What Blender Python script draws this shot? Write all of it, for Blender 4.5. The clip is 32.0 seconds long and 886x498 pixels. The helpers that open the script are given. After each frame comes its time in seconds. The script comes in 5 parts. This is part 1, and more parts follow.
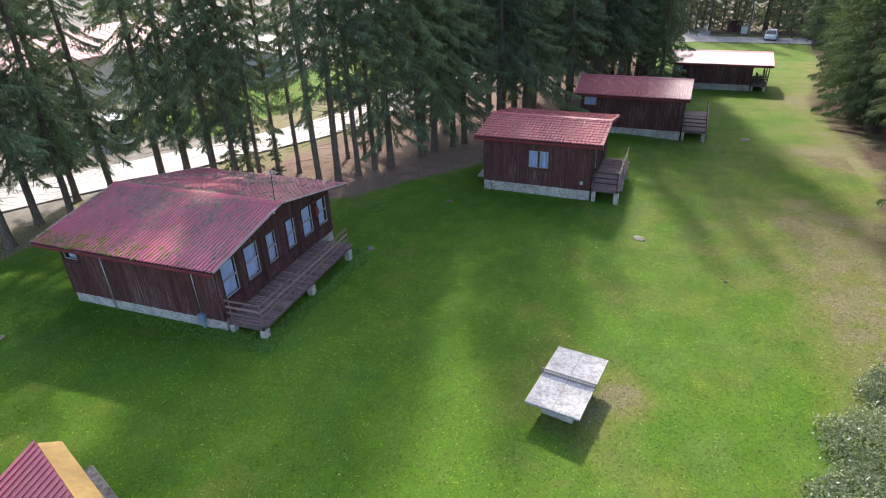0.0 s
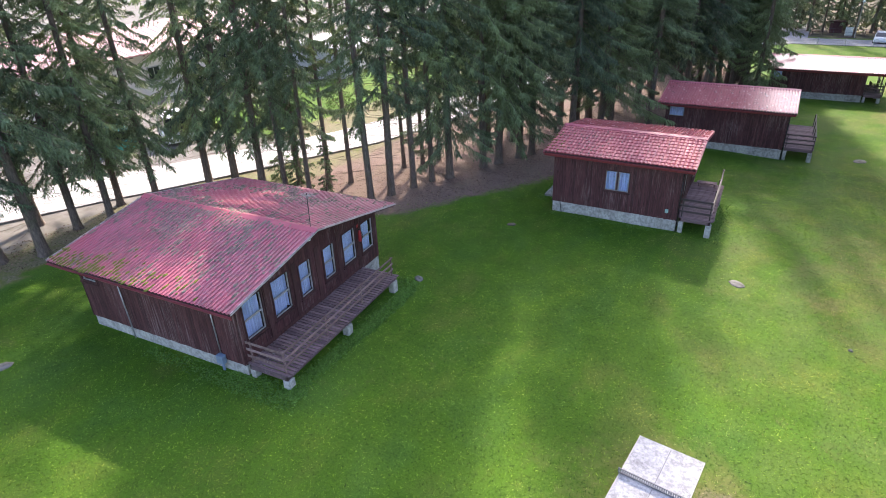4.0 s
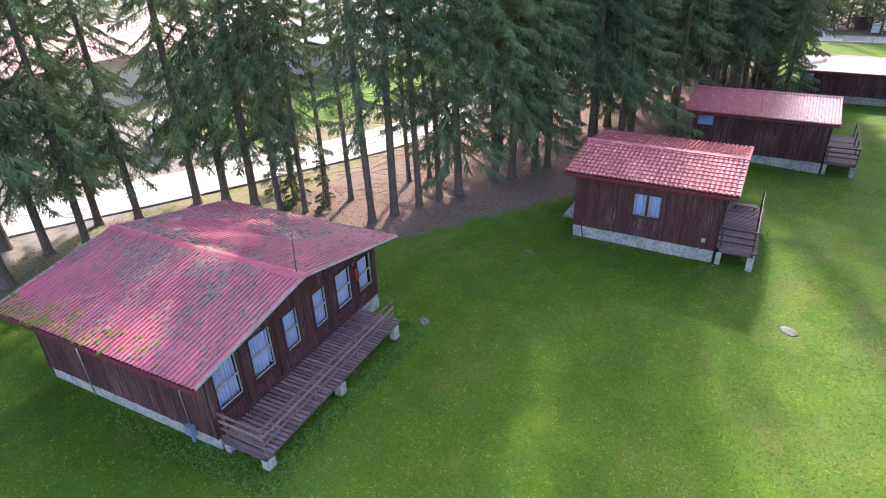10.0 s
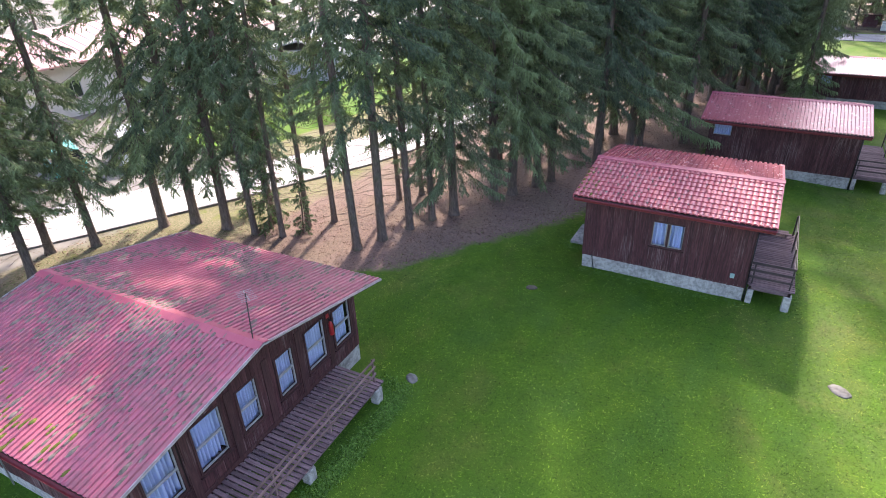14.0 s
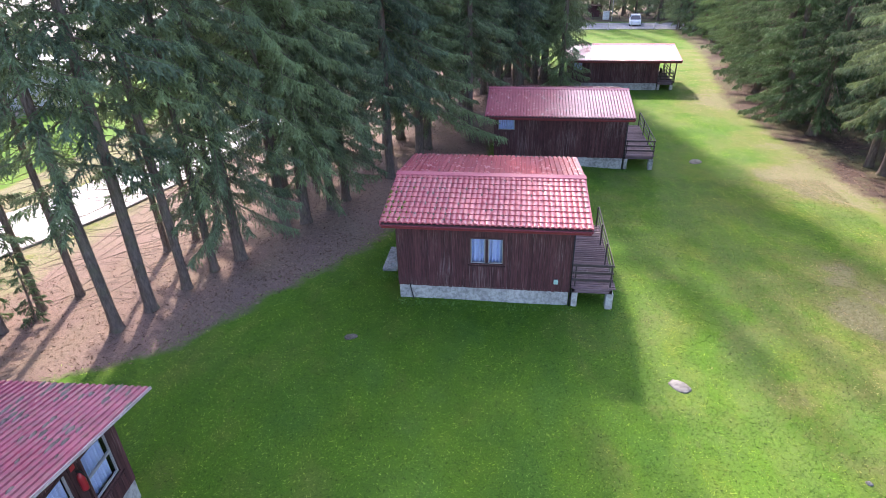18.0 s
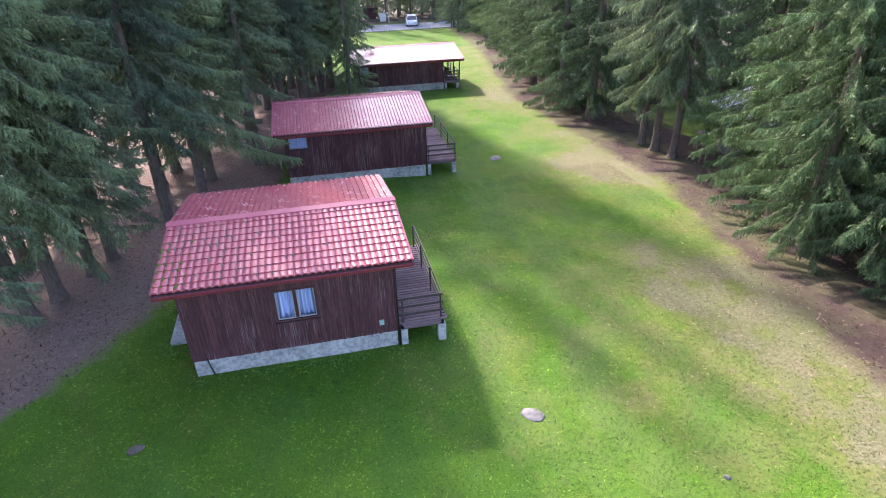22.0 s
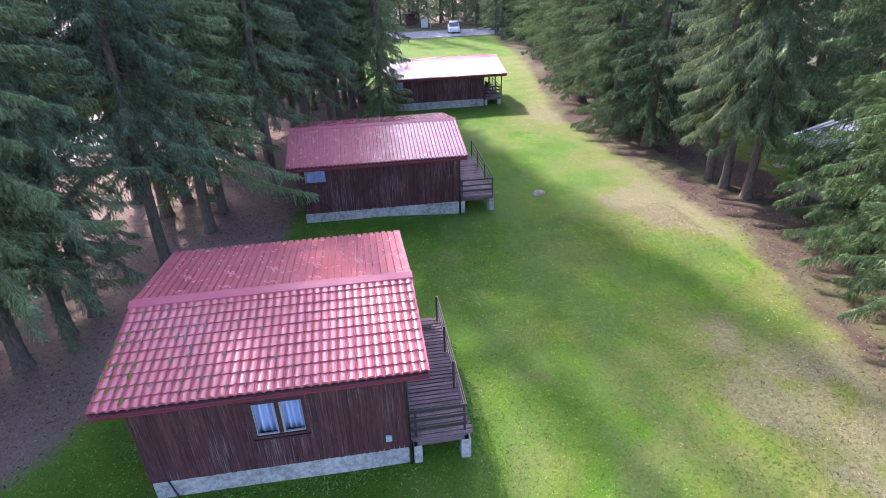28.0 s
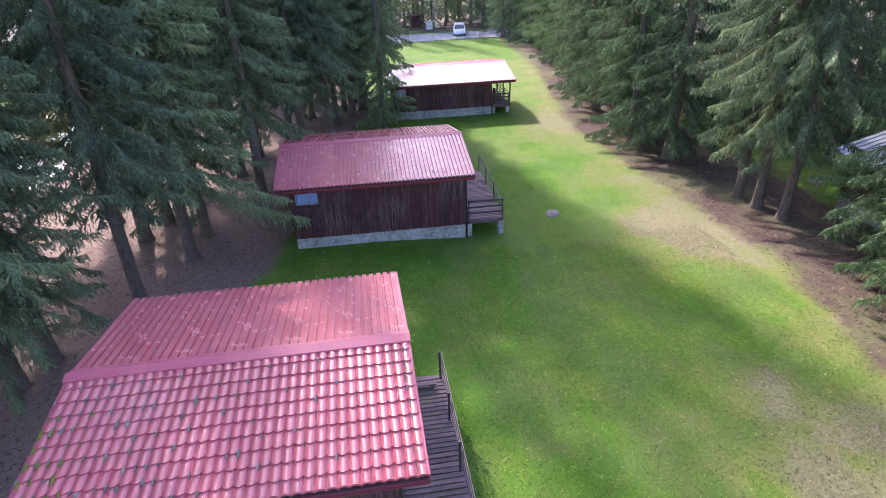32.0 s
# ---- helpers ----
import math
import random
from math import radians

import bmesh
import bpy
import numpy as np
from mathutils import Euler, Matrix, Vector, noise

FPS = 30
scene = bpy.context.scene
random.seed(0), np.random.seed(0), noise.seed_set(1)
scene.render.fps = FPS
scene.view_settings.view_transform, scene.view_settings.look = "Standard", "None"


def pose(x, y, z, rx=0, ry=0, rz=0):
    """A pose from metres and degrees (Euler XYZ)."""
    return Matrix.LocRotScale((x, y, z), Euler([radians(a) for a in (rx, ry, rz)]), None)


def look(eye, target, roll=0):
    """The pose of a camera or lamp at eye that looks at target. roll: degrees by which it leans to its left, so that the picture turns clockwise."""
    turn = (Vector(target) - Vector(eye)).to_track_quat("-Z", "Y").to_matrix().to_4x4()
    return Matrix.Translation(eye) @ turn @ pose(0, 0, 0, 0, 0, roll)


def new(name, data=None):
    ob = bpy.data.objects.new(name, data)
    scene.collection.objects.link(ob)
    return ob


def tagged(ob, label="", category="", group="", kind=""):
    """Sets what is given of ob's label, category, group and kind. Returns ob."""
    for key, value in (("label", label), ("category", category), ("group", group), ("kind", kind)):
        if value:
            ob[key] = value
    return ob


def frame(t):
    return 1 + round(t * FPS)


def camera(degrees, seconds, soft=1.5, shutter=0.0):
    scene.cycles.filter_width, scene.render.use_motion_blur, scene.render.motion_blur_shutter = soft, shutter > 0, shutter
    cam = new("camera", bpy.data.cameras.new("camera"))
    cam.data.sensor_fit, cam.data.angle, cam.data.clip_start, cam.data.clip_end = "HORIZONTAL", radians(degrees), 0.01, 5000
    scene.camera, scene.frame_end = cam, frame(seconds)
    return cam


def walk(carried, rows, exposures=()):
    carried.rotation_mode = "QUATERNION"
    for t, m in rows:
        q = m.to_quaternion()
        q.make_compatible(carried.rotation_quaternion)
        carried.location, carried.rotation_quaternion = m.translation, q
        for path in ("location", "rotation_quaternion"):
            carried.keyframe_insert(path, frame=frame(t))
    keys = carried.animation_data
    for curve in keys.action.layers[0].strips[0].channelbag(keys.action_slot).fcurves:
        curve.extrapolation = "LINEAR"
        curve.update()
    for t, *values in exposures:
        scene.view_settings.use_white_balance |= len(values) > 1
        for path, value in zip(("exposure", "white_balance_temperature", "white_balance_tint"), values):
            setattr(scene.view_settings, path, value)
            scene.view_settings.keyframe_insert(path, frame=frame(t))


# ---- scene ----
cam = camera(74.1, 32.0, soft=0.95)
PATH = [
    (0, (3.743, -28.93, 12.203), (3.061, -27.295, 11.274), -2.0),
    (0.5, (3.712, -28.478, 12.218), (2.931, -26.888, 11.289), -2.0),
    (1, (3.587, -28.021, 12.142), (2.772, -26.448, 11.215), -2.1),
    (2, (3.227, -27.188, 12.166), (2.385, -25.632, 11.233), -2.1),
    (3, (2.815, -26.359, 12.105), (1.959, -24.812, 11.169), -2.1),
    (3.5, (2.618, -25.97, 12.024), (1.755, -24.426, 11.09), -2.2),
    (5.5, (1.808, -24.74, 11.943), (0.94, -23.204, 11.0), -2.1),
    (6, (1.642, -24.476, 11.971), (0.772, -22.943, 11.027), -2.2),
    (7, (1.362, -23.973, 11.973), (0.488, -22.442, 11.029), -2.2),
    (8, (1.135, -23.517, 11.95), (0.259, -21.988, 11.005), -2.2),
    (9, (0.915, -23.176, 11.992), (0.04, -21.649, 11.042), -2.0),
    (10, (0.86, -22.838, 12.034), (-0.021, -21.317, 11.081), -2.2),
    (11, (0.594, -22.25, 12.007), (-0.29, -20.731, 11.053), -2.2),
    (12, (0.253, -21.485, 11.938), (-0.634, -19.969, 10.982), -2.1),
    (13, (-0.134, -20.695, 11.844), (-1.023, -19.179, 10.89), -2.2),
    (14, (-0.578, -19.904, 11.873), (-1.448, -18.383, 10.909), -2.2),
    (14.5, (-0.853, -19.488, 11.757), (-1.657, -17.931, 10.793), -2.0),
    (15, (-1.072, -19.057, 11.725), (-1.752, -17.445, 10.756), -1.9),
    (15.5, (-1.274, -18.7, 11.726), (-1.824, -17.042, 10.752), -1.8),
    (17.5, (-1.879, -17.067, 11.501), (-2.201, -15.352, 10.524), -1.6),
    (18, (-1.94, -16.717, 11.449), (-2.172, -14.989, 10.47), -1.4),
    (18.5, (-1.929, -16.411, 11.387), (-2.002, -14.668, 10.408), -1.5),
    (19, (-1.941, -16.035, 11.294), (-1.815, -14.296, 10.314), -1.5),
    (19.5, (-1.972, -15.699, 11.302), (-1.679, -13.983, 10.317), -1.3),
    (20, (-2.019, -15.294, 11.214), (-1.679, -13.585, 10.232), -1.3),
    (21, (-1.842, -14.587, 11.151), (-1.477, -12.884, 10.169), -1.4),
    (22, (-1.655, -13.923, 11.093), (-1.278, -12.222, 10.112), -1.4),
    (23, (-1.414, -13.252, 11.102), (-1.034, -11.55, 10.123), -1.5),
    (24, (-1.217, -12.583, 11.096), (-0.834, -10.881, 10.117), -1.5),
    (24.5, (-1.124, -12.275, 11.135), (-0.763, -10.568, 10.157), -1.4),
    (25, (-1.027, -11.862, 11.123), (-0.708, -10.146, 10.146), -1.4),
    (25.5, (-0.915, -11.578, 11.188), (-0.622, -9.858, 10.211), -1.6),
    (27.5, (-0.537, -10.113, 11.178), (-0.283, -8.384, 10.204), -1.7),
    (28, (-0.472, -9.752, 11.179), (-0.222, -8.023, 10.205), -1.8),
    (29, (-0.349, -9.06, 11.17), (-0.107, -7.33, 10.196), -1.9),
    (30, (-0.247, -8.353, 11.161), (-0.008, -6.624, 10.185), -1.8),
    (31, (-0.134, -7.664, 11.057), (0.101, -5.933, 10.083), -1.9),
    (32, (-0.019, -7.021, 10.957), (0.213, -5.288, 9.986), -2.1),
]
EXPOSURES = [(0, 1.41, 6650, 15), (1, 1.6, 6620, 16), (3, 1.74, 6560, 19), (5, 1.84, 6500, 22), (14, 1.99, 6500, 24), (20, 2.2, 6150, 26), (25, 2.17, 5950, 28), (32, 2.1, 5900, 30)]
walk(cam, [(t, look(eye, target, roll)) for t, eye, target, roll in PATH], EXPOSURES)

# ==== place ====

# ---- world, sun, exposure ----
SUN_ELEV, SUN_AZ = 36.0, 107.0          # degrees; azimuth counted from +x towards +y
world = bpy.data.worlds.new("sky")
scene.world = world
world.use_nodes = True
wt = world.node_tree
sky = wt.nodes.new("ShaderNodeTexSky")
sky.sky_type, sky.sun_disc = "NISHITA", False
sky.sun_elevation, sky.sun_rotation = radians(SUN_ELEV), radians(90 - SUN_AZ)
sky.dust_density, sky.air_density = 2.0, 1.0
wt.links.new(sky.outputs[0], wt.nodes["Background"].inputs[0])
wt.nodes["Background"].inputs[1].default_value = 0.17
sun_dir = Vector((math.cos(radians(SUN_AZ)) * math.cos(radians(SUN_ELEV)), math.sin(radians(SUN_AZ)) * math.cos(radians(SUN_ELEV)), math.sin(radians(SUN_ELEV))))
sun_data = bpy.data.lights.new("sun", "SUN")
sun_data.energy, sun_data.angle, sun_data.color = 3.05, radians(1.8), (1.0, 0.92, 0.75)
sun_ob = new("sun", sun_data)
sun_ob.matrix_world = look(sun_dir * 100, (0, 0, 0))

# ---- terrain ----
HY = (-300, -60, -30, -16, -9, -2.4, 0, 15, 35, 78, 140, 400)
HZ = (1.8, 1.5, 0.95, 0.5, 0.3, 0.05, 0, -0.78, -1.35, -3.1, -4.4, -6)


def ground_z(x, y):
    return float(np.interp(y, HY, HZ) - 0.045 * np.clip(x, 0, 4))


# edges of the lawn: x on the side of the spruce belts as a function of y
LEFT_Y = (-60, -40, -17, -12, -7, -4, -1.4, 0.5, 3.7, 15, 24, 30, 36, 45, 56, 70, 76)
LEFT_X = (-32, -30, -22.8, -23.2, -17.5, -12.6, -11, -9.7, -7.8, -3.7, -3.0, -1.5, 0.9, 0.9, -2.0, -6, -8)
RIGHT_Y = (-60, -30, -18, -14, -5, 0, 4.5, 10.8, 18.7, 30, 39, 53, 75)
RIGHT_X = (14, 12.5, 11.0, 11.4, 12.3, 12.9, 13.9, 15.3, 14.7, 14.0, 15.6, 18.2, 20)

# ---- materials ----


class Mat:
    """A small builder round one node material."""

    def __init__(self, name, rough=0.7, metal=0.0, spec=0.5):
        self.m = bpy.data.materials.new(name)
        self.m.use_nodes = True
        self.t = self.m.node_tree
        self.b = self.t.nodes["Principled BSDF"]
        self.b.inputs["Roughness"].default_value = rough
        self.b.inputs["Metallic"].default_value = metal
        self.b.inputs["Specular IOR Level"].default_value = spec

    def node(self, kind, **props):
        n = self.t.nodes.new(kind)
        for k, v in props.items():
            if k == "operation":
                n.operation = v
            elif k == "blend_type":
                n.blend_type = v
            elif k == "data_type":
                n.data_type = v
            elif k == "attribute_name":
                n.attribute_name = v
        return n

    def link(self, a, b):
        self.t.links.new(a, b)

    def coord(self, kind="Object", scale=(1, 1, 1)):
        tc = self.node("ShaderNodeTexCoord")
        mp = self.node("ShaderNodeMapping")
        mp.inputs["Scale"].default_value = scale
        self.link(tc.outputs[kind], mp.inputs["Vector"])
        return mp.outputs[0]

    def world_pos(self, scale=(1, 1, 1)):
        ge = self.node("ShaderNodeNewGeometry")
        mp = self.node("ShaderNodeMapping")
        mp.inputs["Scale"].default_value = scale
        self.link(ge.outputs["Position"], mp.inputs["Vector"])
        return mp.outputs[0]

    def noise(self, vec, scale, detail=4, rough=0.55):
        n = self.node("ShaderNodeTexNoise")
        n.inputs["Scale"].default_value = scale
        n.inputs["Detail"].default_value = detail
        n.inputs["Roughness"].default_value = rough
        self.link(vec, n.inputs["Vector"])
        return n.outputs["Fac"]

    def ramp(self, fac, *stops):
        r = self.node("ShaderNodeValToRGB")
        els = r.color_ramp.elements
        while len(els) < len(stops):
            els.new(0.5)
        for e, (p, c) in zip(els, stops):
            e.position = p
            e.color = (*c, 1) if len(c) == 3 else c
        self.link(fac, r.inputs[0])
        return r.outputs[0]

    def mask(self, fac, lo, hi):
        return self.ramp(fac, (lo, (0, 0, 0)), (hi, (1, 1, 1)))

    def mix(self, fac, a, b, mode="MIX"):
        m = self.node("ShaderNodeMix", data_type="RGBA", blend_type=mode)
        for sock, v in ((m.inputs[0], fac), (m.inputs[6], a), (m.inputs[7], b)):
            if isinstance(v, (int, float)):
                sock.default_value = v
            elif isinstance(v, tuple):
                sock.default_value = (*v, 1)
            else:
                self.link(v, sock)
        return m.outputs[2]

    def math(self, op, a, b=0.5):
        m = self.node("ShaderNodeMath", operation=op)
        for sock, v in ((m.inputs[0], a), (m.inputs[1], b)):
            if isinstance(v, (int, float)):
                sock.default_value = v
            else:
                self.link(v, sock)
        return m.outputs[0]

    def attr(self, name):
        return self.node("ShaderNodeAttribute", attribute_name=name).outputs["Fac"]

    def obj_random(self):
        return self.node("ShaderNodeObjectInfo").outputs["Random"]

    def island(self):
        return self.node("ShaderNodeNewGeometry").outputs["Random Per Island"]

    def color(self, c):
        if isinstance(c, tuple):
            self.b.inputs["Base Color"].default_value = (*c, 1)
        else:
            self.link(c, self.b.inputs["Base Color"])
        return self

    def bump(self, h, strength=0.4, dist=0.02):
        n = self.node("ShaderNodeBump")
        n.inputs["Strength"].default_value, n.inputs["Distance"].default_value = strength, dist
        self.link(h, n.inputs["Height"])
        self.link(n.outputs[0], self.b.inputs["Normal"])
        return self

    def roughness(self, v):
        self.link(v, self.b.inputs["Roughness"])
        return self


def simple(name, c, rough=0.6, metal=0.0, var=0.25, scale=6.0):
    """Plain surface with a little two-scale variation."""
    k = Mat(name, rough, metal)
    v = k.coord()
    lo, hi = tuple(x * (1 - var) for x in c), tuple(min(1, x * (1 + var)) for x in c)
    big = k.ramp(k.noise(v, scale, 5), (0.3, lo), (0.7, hi))
    fine = k.noise(v, scale * 9, 3)
    k.color(k.mix(0.25, big, k.ramp(fine, (0.3, lo), (0.7, hi)))).bump(fine, 0.15, 0.004)
    return k.m


def wood(name, dark, light, grey, grain=(14, 14, 1.0), wear=0.62, rough=0.75):
    """Stained boards: streaks along the grain, faded patches, a shade of its own for each board."""
    k = Mat(name, rough, spec=0.25)
    w = k.world_pos(grain)
    streak = k.noise(w, 2.2, 6, 0.65)
    blotch = k.noise(k.world_pos((1, 1, 0.5)), 0.9, 3)
    c = k.ramp(streak, (0.3, dark), (0.72, light))
    tone = k.math("MULTIPLY_ADD", k.obj_random(), 0.5)
    k.t.nodes[-1].inputs[2].default_value = 0.72
    c = k.mix(1.0, c, k.mix(1.0, (1, 1, 1), tone, "MULTIPLY"), "MULTIPLY")
    worn = k.mask(k.math("MULTIPLY", k.noise(k.world_pos((22, 22, 0.7)), 1.6, 5, 0.7), k.math("ADD", blotch, 0.5)), wear, wear + 0.16)
    c = k.mix(k.math("MULTIPLY", worn, 0.6), c, grey)
    k.color(c).bump(streak, 0.3, 0.006)
    return k.m


M = {}
M["plank"] = wood("dark stained boards", (0.044, 0.017, 0.0175), (0.126, 0.05, 0.05), (0.28, 0.2, 0.19), wear=0.545)
M["plank_trim"] = wood("dark trim", (0.04, 0.018, 0.017), (0.1, 0.045, 0.042), (0.2, 0.15, 0.14))
M["deck"] = wood("weathered deck boards", (0.1, 0.066, 0.07), (0.25, 0.17, 0.175), (0.38, 0.31, 0.31), (1.0, 14, 14), 0.6)
M["rail"] = wood("brown rail", (0.14, 0.088, 0.08), (0.3, 0.2, 0.185), (0.4, 0.32, 0.3), (6, 2, 6))
M["steel_rail"] = simple("dark painted steel", (0.06, 0.045, 0.045), 0.5, 0.2)
M["core"] = simple("wall core", (0.02, 0.012, 0.011), 0.9)
M["white_frame"] = simple("white window paint", (0.33, 0.32, 0.31), 0.5, var=0.25)
M["curtain"] = simple("pale curtain cloth", (0.5, 0.58, 0.8), 0.85, var=0.12, scale=3)
M["dark_room"] = simple("unlit interior", (0.03, 0.028, 0.027), 0.95)
M["galv"] = simple("galvanised pipe", (0.42, 0.42, 0.43), 0.4, 0.6)
M["blue_box"] = simple("grey blue plastic", (0.16, 0.22, 0.3), 0.5)
M["red_paint"] = simple("red enamel", (0.33, 0.02, 0.025), 0.4)
M["black"] = simple("black plastic", (0.012, 0.012, 0.013), 0.45)
M["white_plastic"] = simple("white plastic", (0.7, 0.72, 0.68), 0.45, var=0.1)
M["pale_green"] = simple("pale green plastic", (0.3, 0.46, 0.4), 0.45, var=0.1)
M["pale_edge"] = simple("pale sheet edge", (0.4, 0.36, 0.35), 0.5)
M["stone"] = simple("pale stone", (0.15, 0.14, 0.128), 0.95, var=0.75, scale=7)


def concrete(name, base, scale=1.5):
    k = Mat(name, 0.9, spec=0.3)
    v = k.world_pos()
    lo, hi = tuple(x * 0.6 for x in base), tuple(x * 1.25 for x in base)
    c = k.ramp(k.noise(v, scale, 6, 0.6), (0.36, lo), (0.64, hi))
    c = k.mix(0.45, c, k.ramp(k.noise(v, scale * 5, 8, 0.7), (0.42, tuple(x * 0.4 for x in base)), (0.56, hi)))
    stain = k.mask(k.noise(k.world_pos((3, 3, 0.6)), 1.1, 5, 0.65), 0.55, 0.75)
    c = k.mix(k.math("MULTIPLY", stain, 0.55), c, tuple(x * 0.42 for x in base))
    k.color(c).bump(k.noise(v, 28, 4), 0.35, 0.008)
    return k.m


M["concrete"] = concrete("foundation plaster", (0.39, 0.38, 0.35))
M["table_top"] = concrete("weathered terrazzo slab", (0.36, 0.36, 0.37), 2.2)


def roof_metal(name, base, faded, rough, lichen=0.0, moss=0.0, dust=0.3):
    """Painted sheet steel with fading, grime along the ribs and lichen."""
    k = Mat(name, rough, 0.0, 0.6)
    v = k.coord()
    w = k.world_pos()
    c = k.ramp(k.noise(w, 0.5, 5, 0.6), (0.32, base), (0.7, faded))
    fine = k.noise(k.world_pos((9, 1.2, 1)), 1.7, 5, 0.65)
    c = k.mix(k.math("MULTIPLY", k.mask(fine, 0.5, 0.72), dust), c, tuple(x * 0.45 + 0.02 for x in base))
    if lichen:
        spots = k.mask(k.math("MULTIPLY", k.noise(k.world_pos((5, 1.6, 1)), 2.3, 7, 0.72), k.math("ADD", k.noise(w, 0.4, 3), 0.52)), 0.5, 0.58)
        c = k.mix(k.math("MULTIPLY", spots, lichen), c, (0.13, 0.105, 0.09))
    if moss:
        g = k.mask(k.math("MULTIPLY", k.noise(w, 3.2, 6, 0.7), k.math("ADD", k.noise(w, 0.6, 2), 0.45)), 0.62, 0.68)
        c = k.mix(k.math("MULTIPLY", g, moss), c, (0.1, 0.12, 0.02))
    k.color(c)
    r = k.ramp(k.noise(v, 4, 5), (0.3, (rough * 0.88,) * 3), (0.75, (min(1, rough * 1.25),) * 3))
    k.roughness(r).bump(k.noise(v, 30, 3), 0.08, 0.003)
    return k.m


M["roof_old"] = roof_metal("faded corrugated sheet", (0.37, 0.075, 0.115), (0.47, 0.14, 0.18), 0.42, 0.4, 0.3, 0.4)
M["roof_tile"] = roof_metal("pressed steel tiles", (0.42, 0.083, 0.1), (0.48, 0.125, 0.14), 0.32, 0.15, 0.1, 0.2)
M["roof_rib"] = roof_metal("ribbed sheet", (0.45, 0.118, 0.13), (0.53, 0.178, 0.185), 0.24, 0.0, 0.0, 0.1)
M["roof_trim"] = roof_metal("folded edge trim", (0.38, 0.065, 0.1), (0.44, 0.1, 0.135), 0.5, 0.0, 0.0, 0.25)
M["roof_glare"] = roof_metal("glossy ribbed sheet", (0.45, 0.1, 0.12), (0.52, 0.16, 0.18), 0.2, 0.0, 0.0, 0.15)
M["roof_glare"].node_tree.nodes["Principled BSDF"].inputs["Coat Weight"].default_value = 0.25
M["roof_glare"].node_tree.nodes["Principled BSDF"].inputs["Coat Roughness"].default_value = 0.22
M["fascia"] = simple("red fascia paint", (0.2, 0.02, 0.025), 0.5)

glass = bpy.data.materials.new("window glass")
glass.use_nodes = True
gt = glass.node_tree
gt.nodes.remove(gt.nodes["Principled BSDF"])
g_mix, g_fr, g_pw, g_sc = gt.nodes.new("ShaderNodeMixShader"), gt.nodes.new("ShaderNodeLayerWeight"), gt.nodes.new("ShaderNodeMath"), gt.nodes.new("ShaderNodeMath")
g_tr, g_gl = gt.nodes.new("ShaderNodeBsdfTransparent"), gt.nodes.new("ShaderNodeBsdfGlossy")
g_gl.inputs["Roughness"].default_value, g_fr.inputs[0].default_value = 0.03, 0.5
g_pw.operation, g_sc.operation = "POWER", "MULTIPLY_ADD"
g_pw.inputs[1].default_value, g_sc.inputs[1].default_value, g_sc.inputs[2].default_value = 4.0, 0.5, 0.03
for a, b in ((g_fr.outputs["Facing"], g_pw.inputs[0]), (g_pw.outputs[0], g_sc.inputs[0]), (g_sc.outputs[0], g_mix.inputs[0]), (g_tr.outputs[0], g_mix.inputs[1]), (g_gl.outputs[0], g_mix.inputs[2]), (g_mix.outputs[0], gt.nodes["Material Output"].inputs[0])):
    gt.links.new(a, b)
M["glass"] = glass

# lawn, needle litter, dry grass on one sheet
k = Mat("lawn and forest floor", 0.95, spec=0.15)
p = k.world_pos()
n_big, n_mid, n_fine, n_blade = k.noise(p, 0.16, 4), k.noise(p, 0.9, 5), k.noise(p, 6, 5, 0.65), k.noise(p, 38, 4, 0.7)
green = k.ramp(n_mid, (0.38, (0.027, 0.084, 0.006)), (0.62, (0.073, 0.16, 0.01)))
green = k.mix(0.5, green, k.ramp(k.noise(p, 15, 5, 0.75), (0.38, (0.023, 0.064, 0.004)), (0.62, (0.1, 0.2, 0.014))))
green = k.mix(0.5, green, k.ramp(n_blade, (0.38, (0.02, 0.06, 0.004)), (0.62, (0.108, 0.22, 0.016))))
hue = k.noise(k.world_pos((1, 0.7, 1)), 0.42, 6, 0.62)
green = k.mix(k.mask(hue, 0.52, 0.66), green, k.mix(1.0, green, (1.5, 1.06, 1.9), "MULTIPLY"))
green = k.mix(k.ramp(hue, (0.36, (1, 1, 1)), (0.48, (0, 0, 0))), green, k.mix(1.0, green, (0.93, 0.97, 1.45), "MULTIPLY"))
yellow = k.ramp(n_fine, (0.3, (0.08, 0.108, 0.02)), (0.7, (0.165, 0.172, 0.05)))
tan = k.ramp(k.noise(p, 12, 6, 0.75), (0.35, (0.08, 0.1, 0.035)), (0.52, (0.165, 0.145, 0.085)), (0.7, (0.28, 0.235, 0.16)))
dry = k.math("ADD", k.attr("dry"), k.math("MULTIPLY", k.math("SUBTRACT", k.noise(p, 0.55, 7, 0.72), 0.52), 2.3))
c = k.mix(k.mask(dry, 0.22, 0.75), green, yellow)
c = k.mix(k.mask(dry, 0.75, 1.15), c, tan)
litter = k.ramp(n_fine, (0.3, (0.07, 0.04, 0.031)), (0.68, (0.175, 0.108, 0.088)))
litter = k.mix(0.5, litter, k.ramp(n_blade, (0.36, (0.05, 0.033, 0.027)), (0.64, (0.33, 0.25, 0.21))))
edge = k.math("ADD", k.attr("litter"), k.math("MULTIPLY", k.math("SUBTRACT", k.noise(p, 0.8, 6, 0.7), 0.5), 0.9))
# shade under the trees, painted into the litter colour
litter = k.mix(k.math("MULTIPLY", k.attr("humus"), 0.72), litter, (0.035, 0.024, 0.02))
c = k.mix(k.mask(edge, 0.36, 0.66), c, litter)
pale = k.ramp(n_mid, (0.3, (0.13, 0.12, 0.105)), (0.7, (0.24, 0.225, 0.205)))
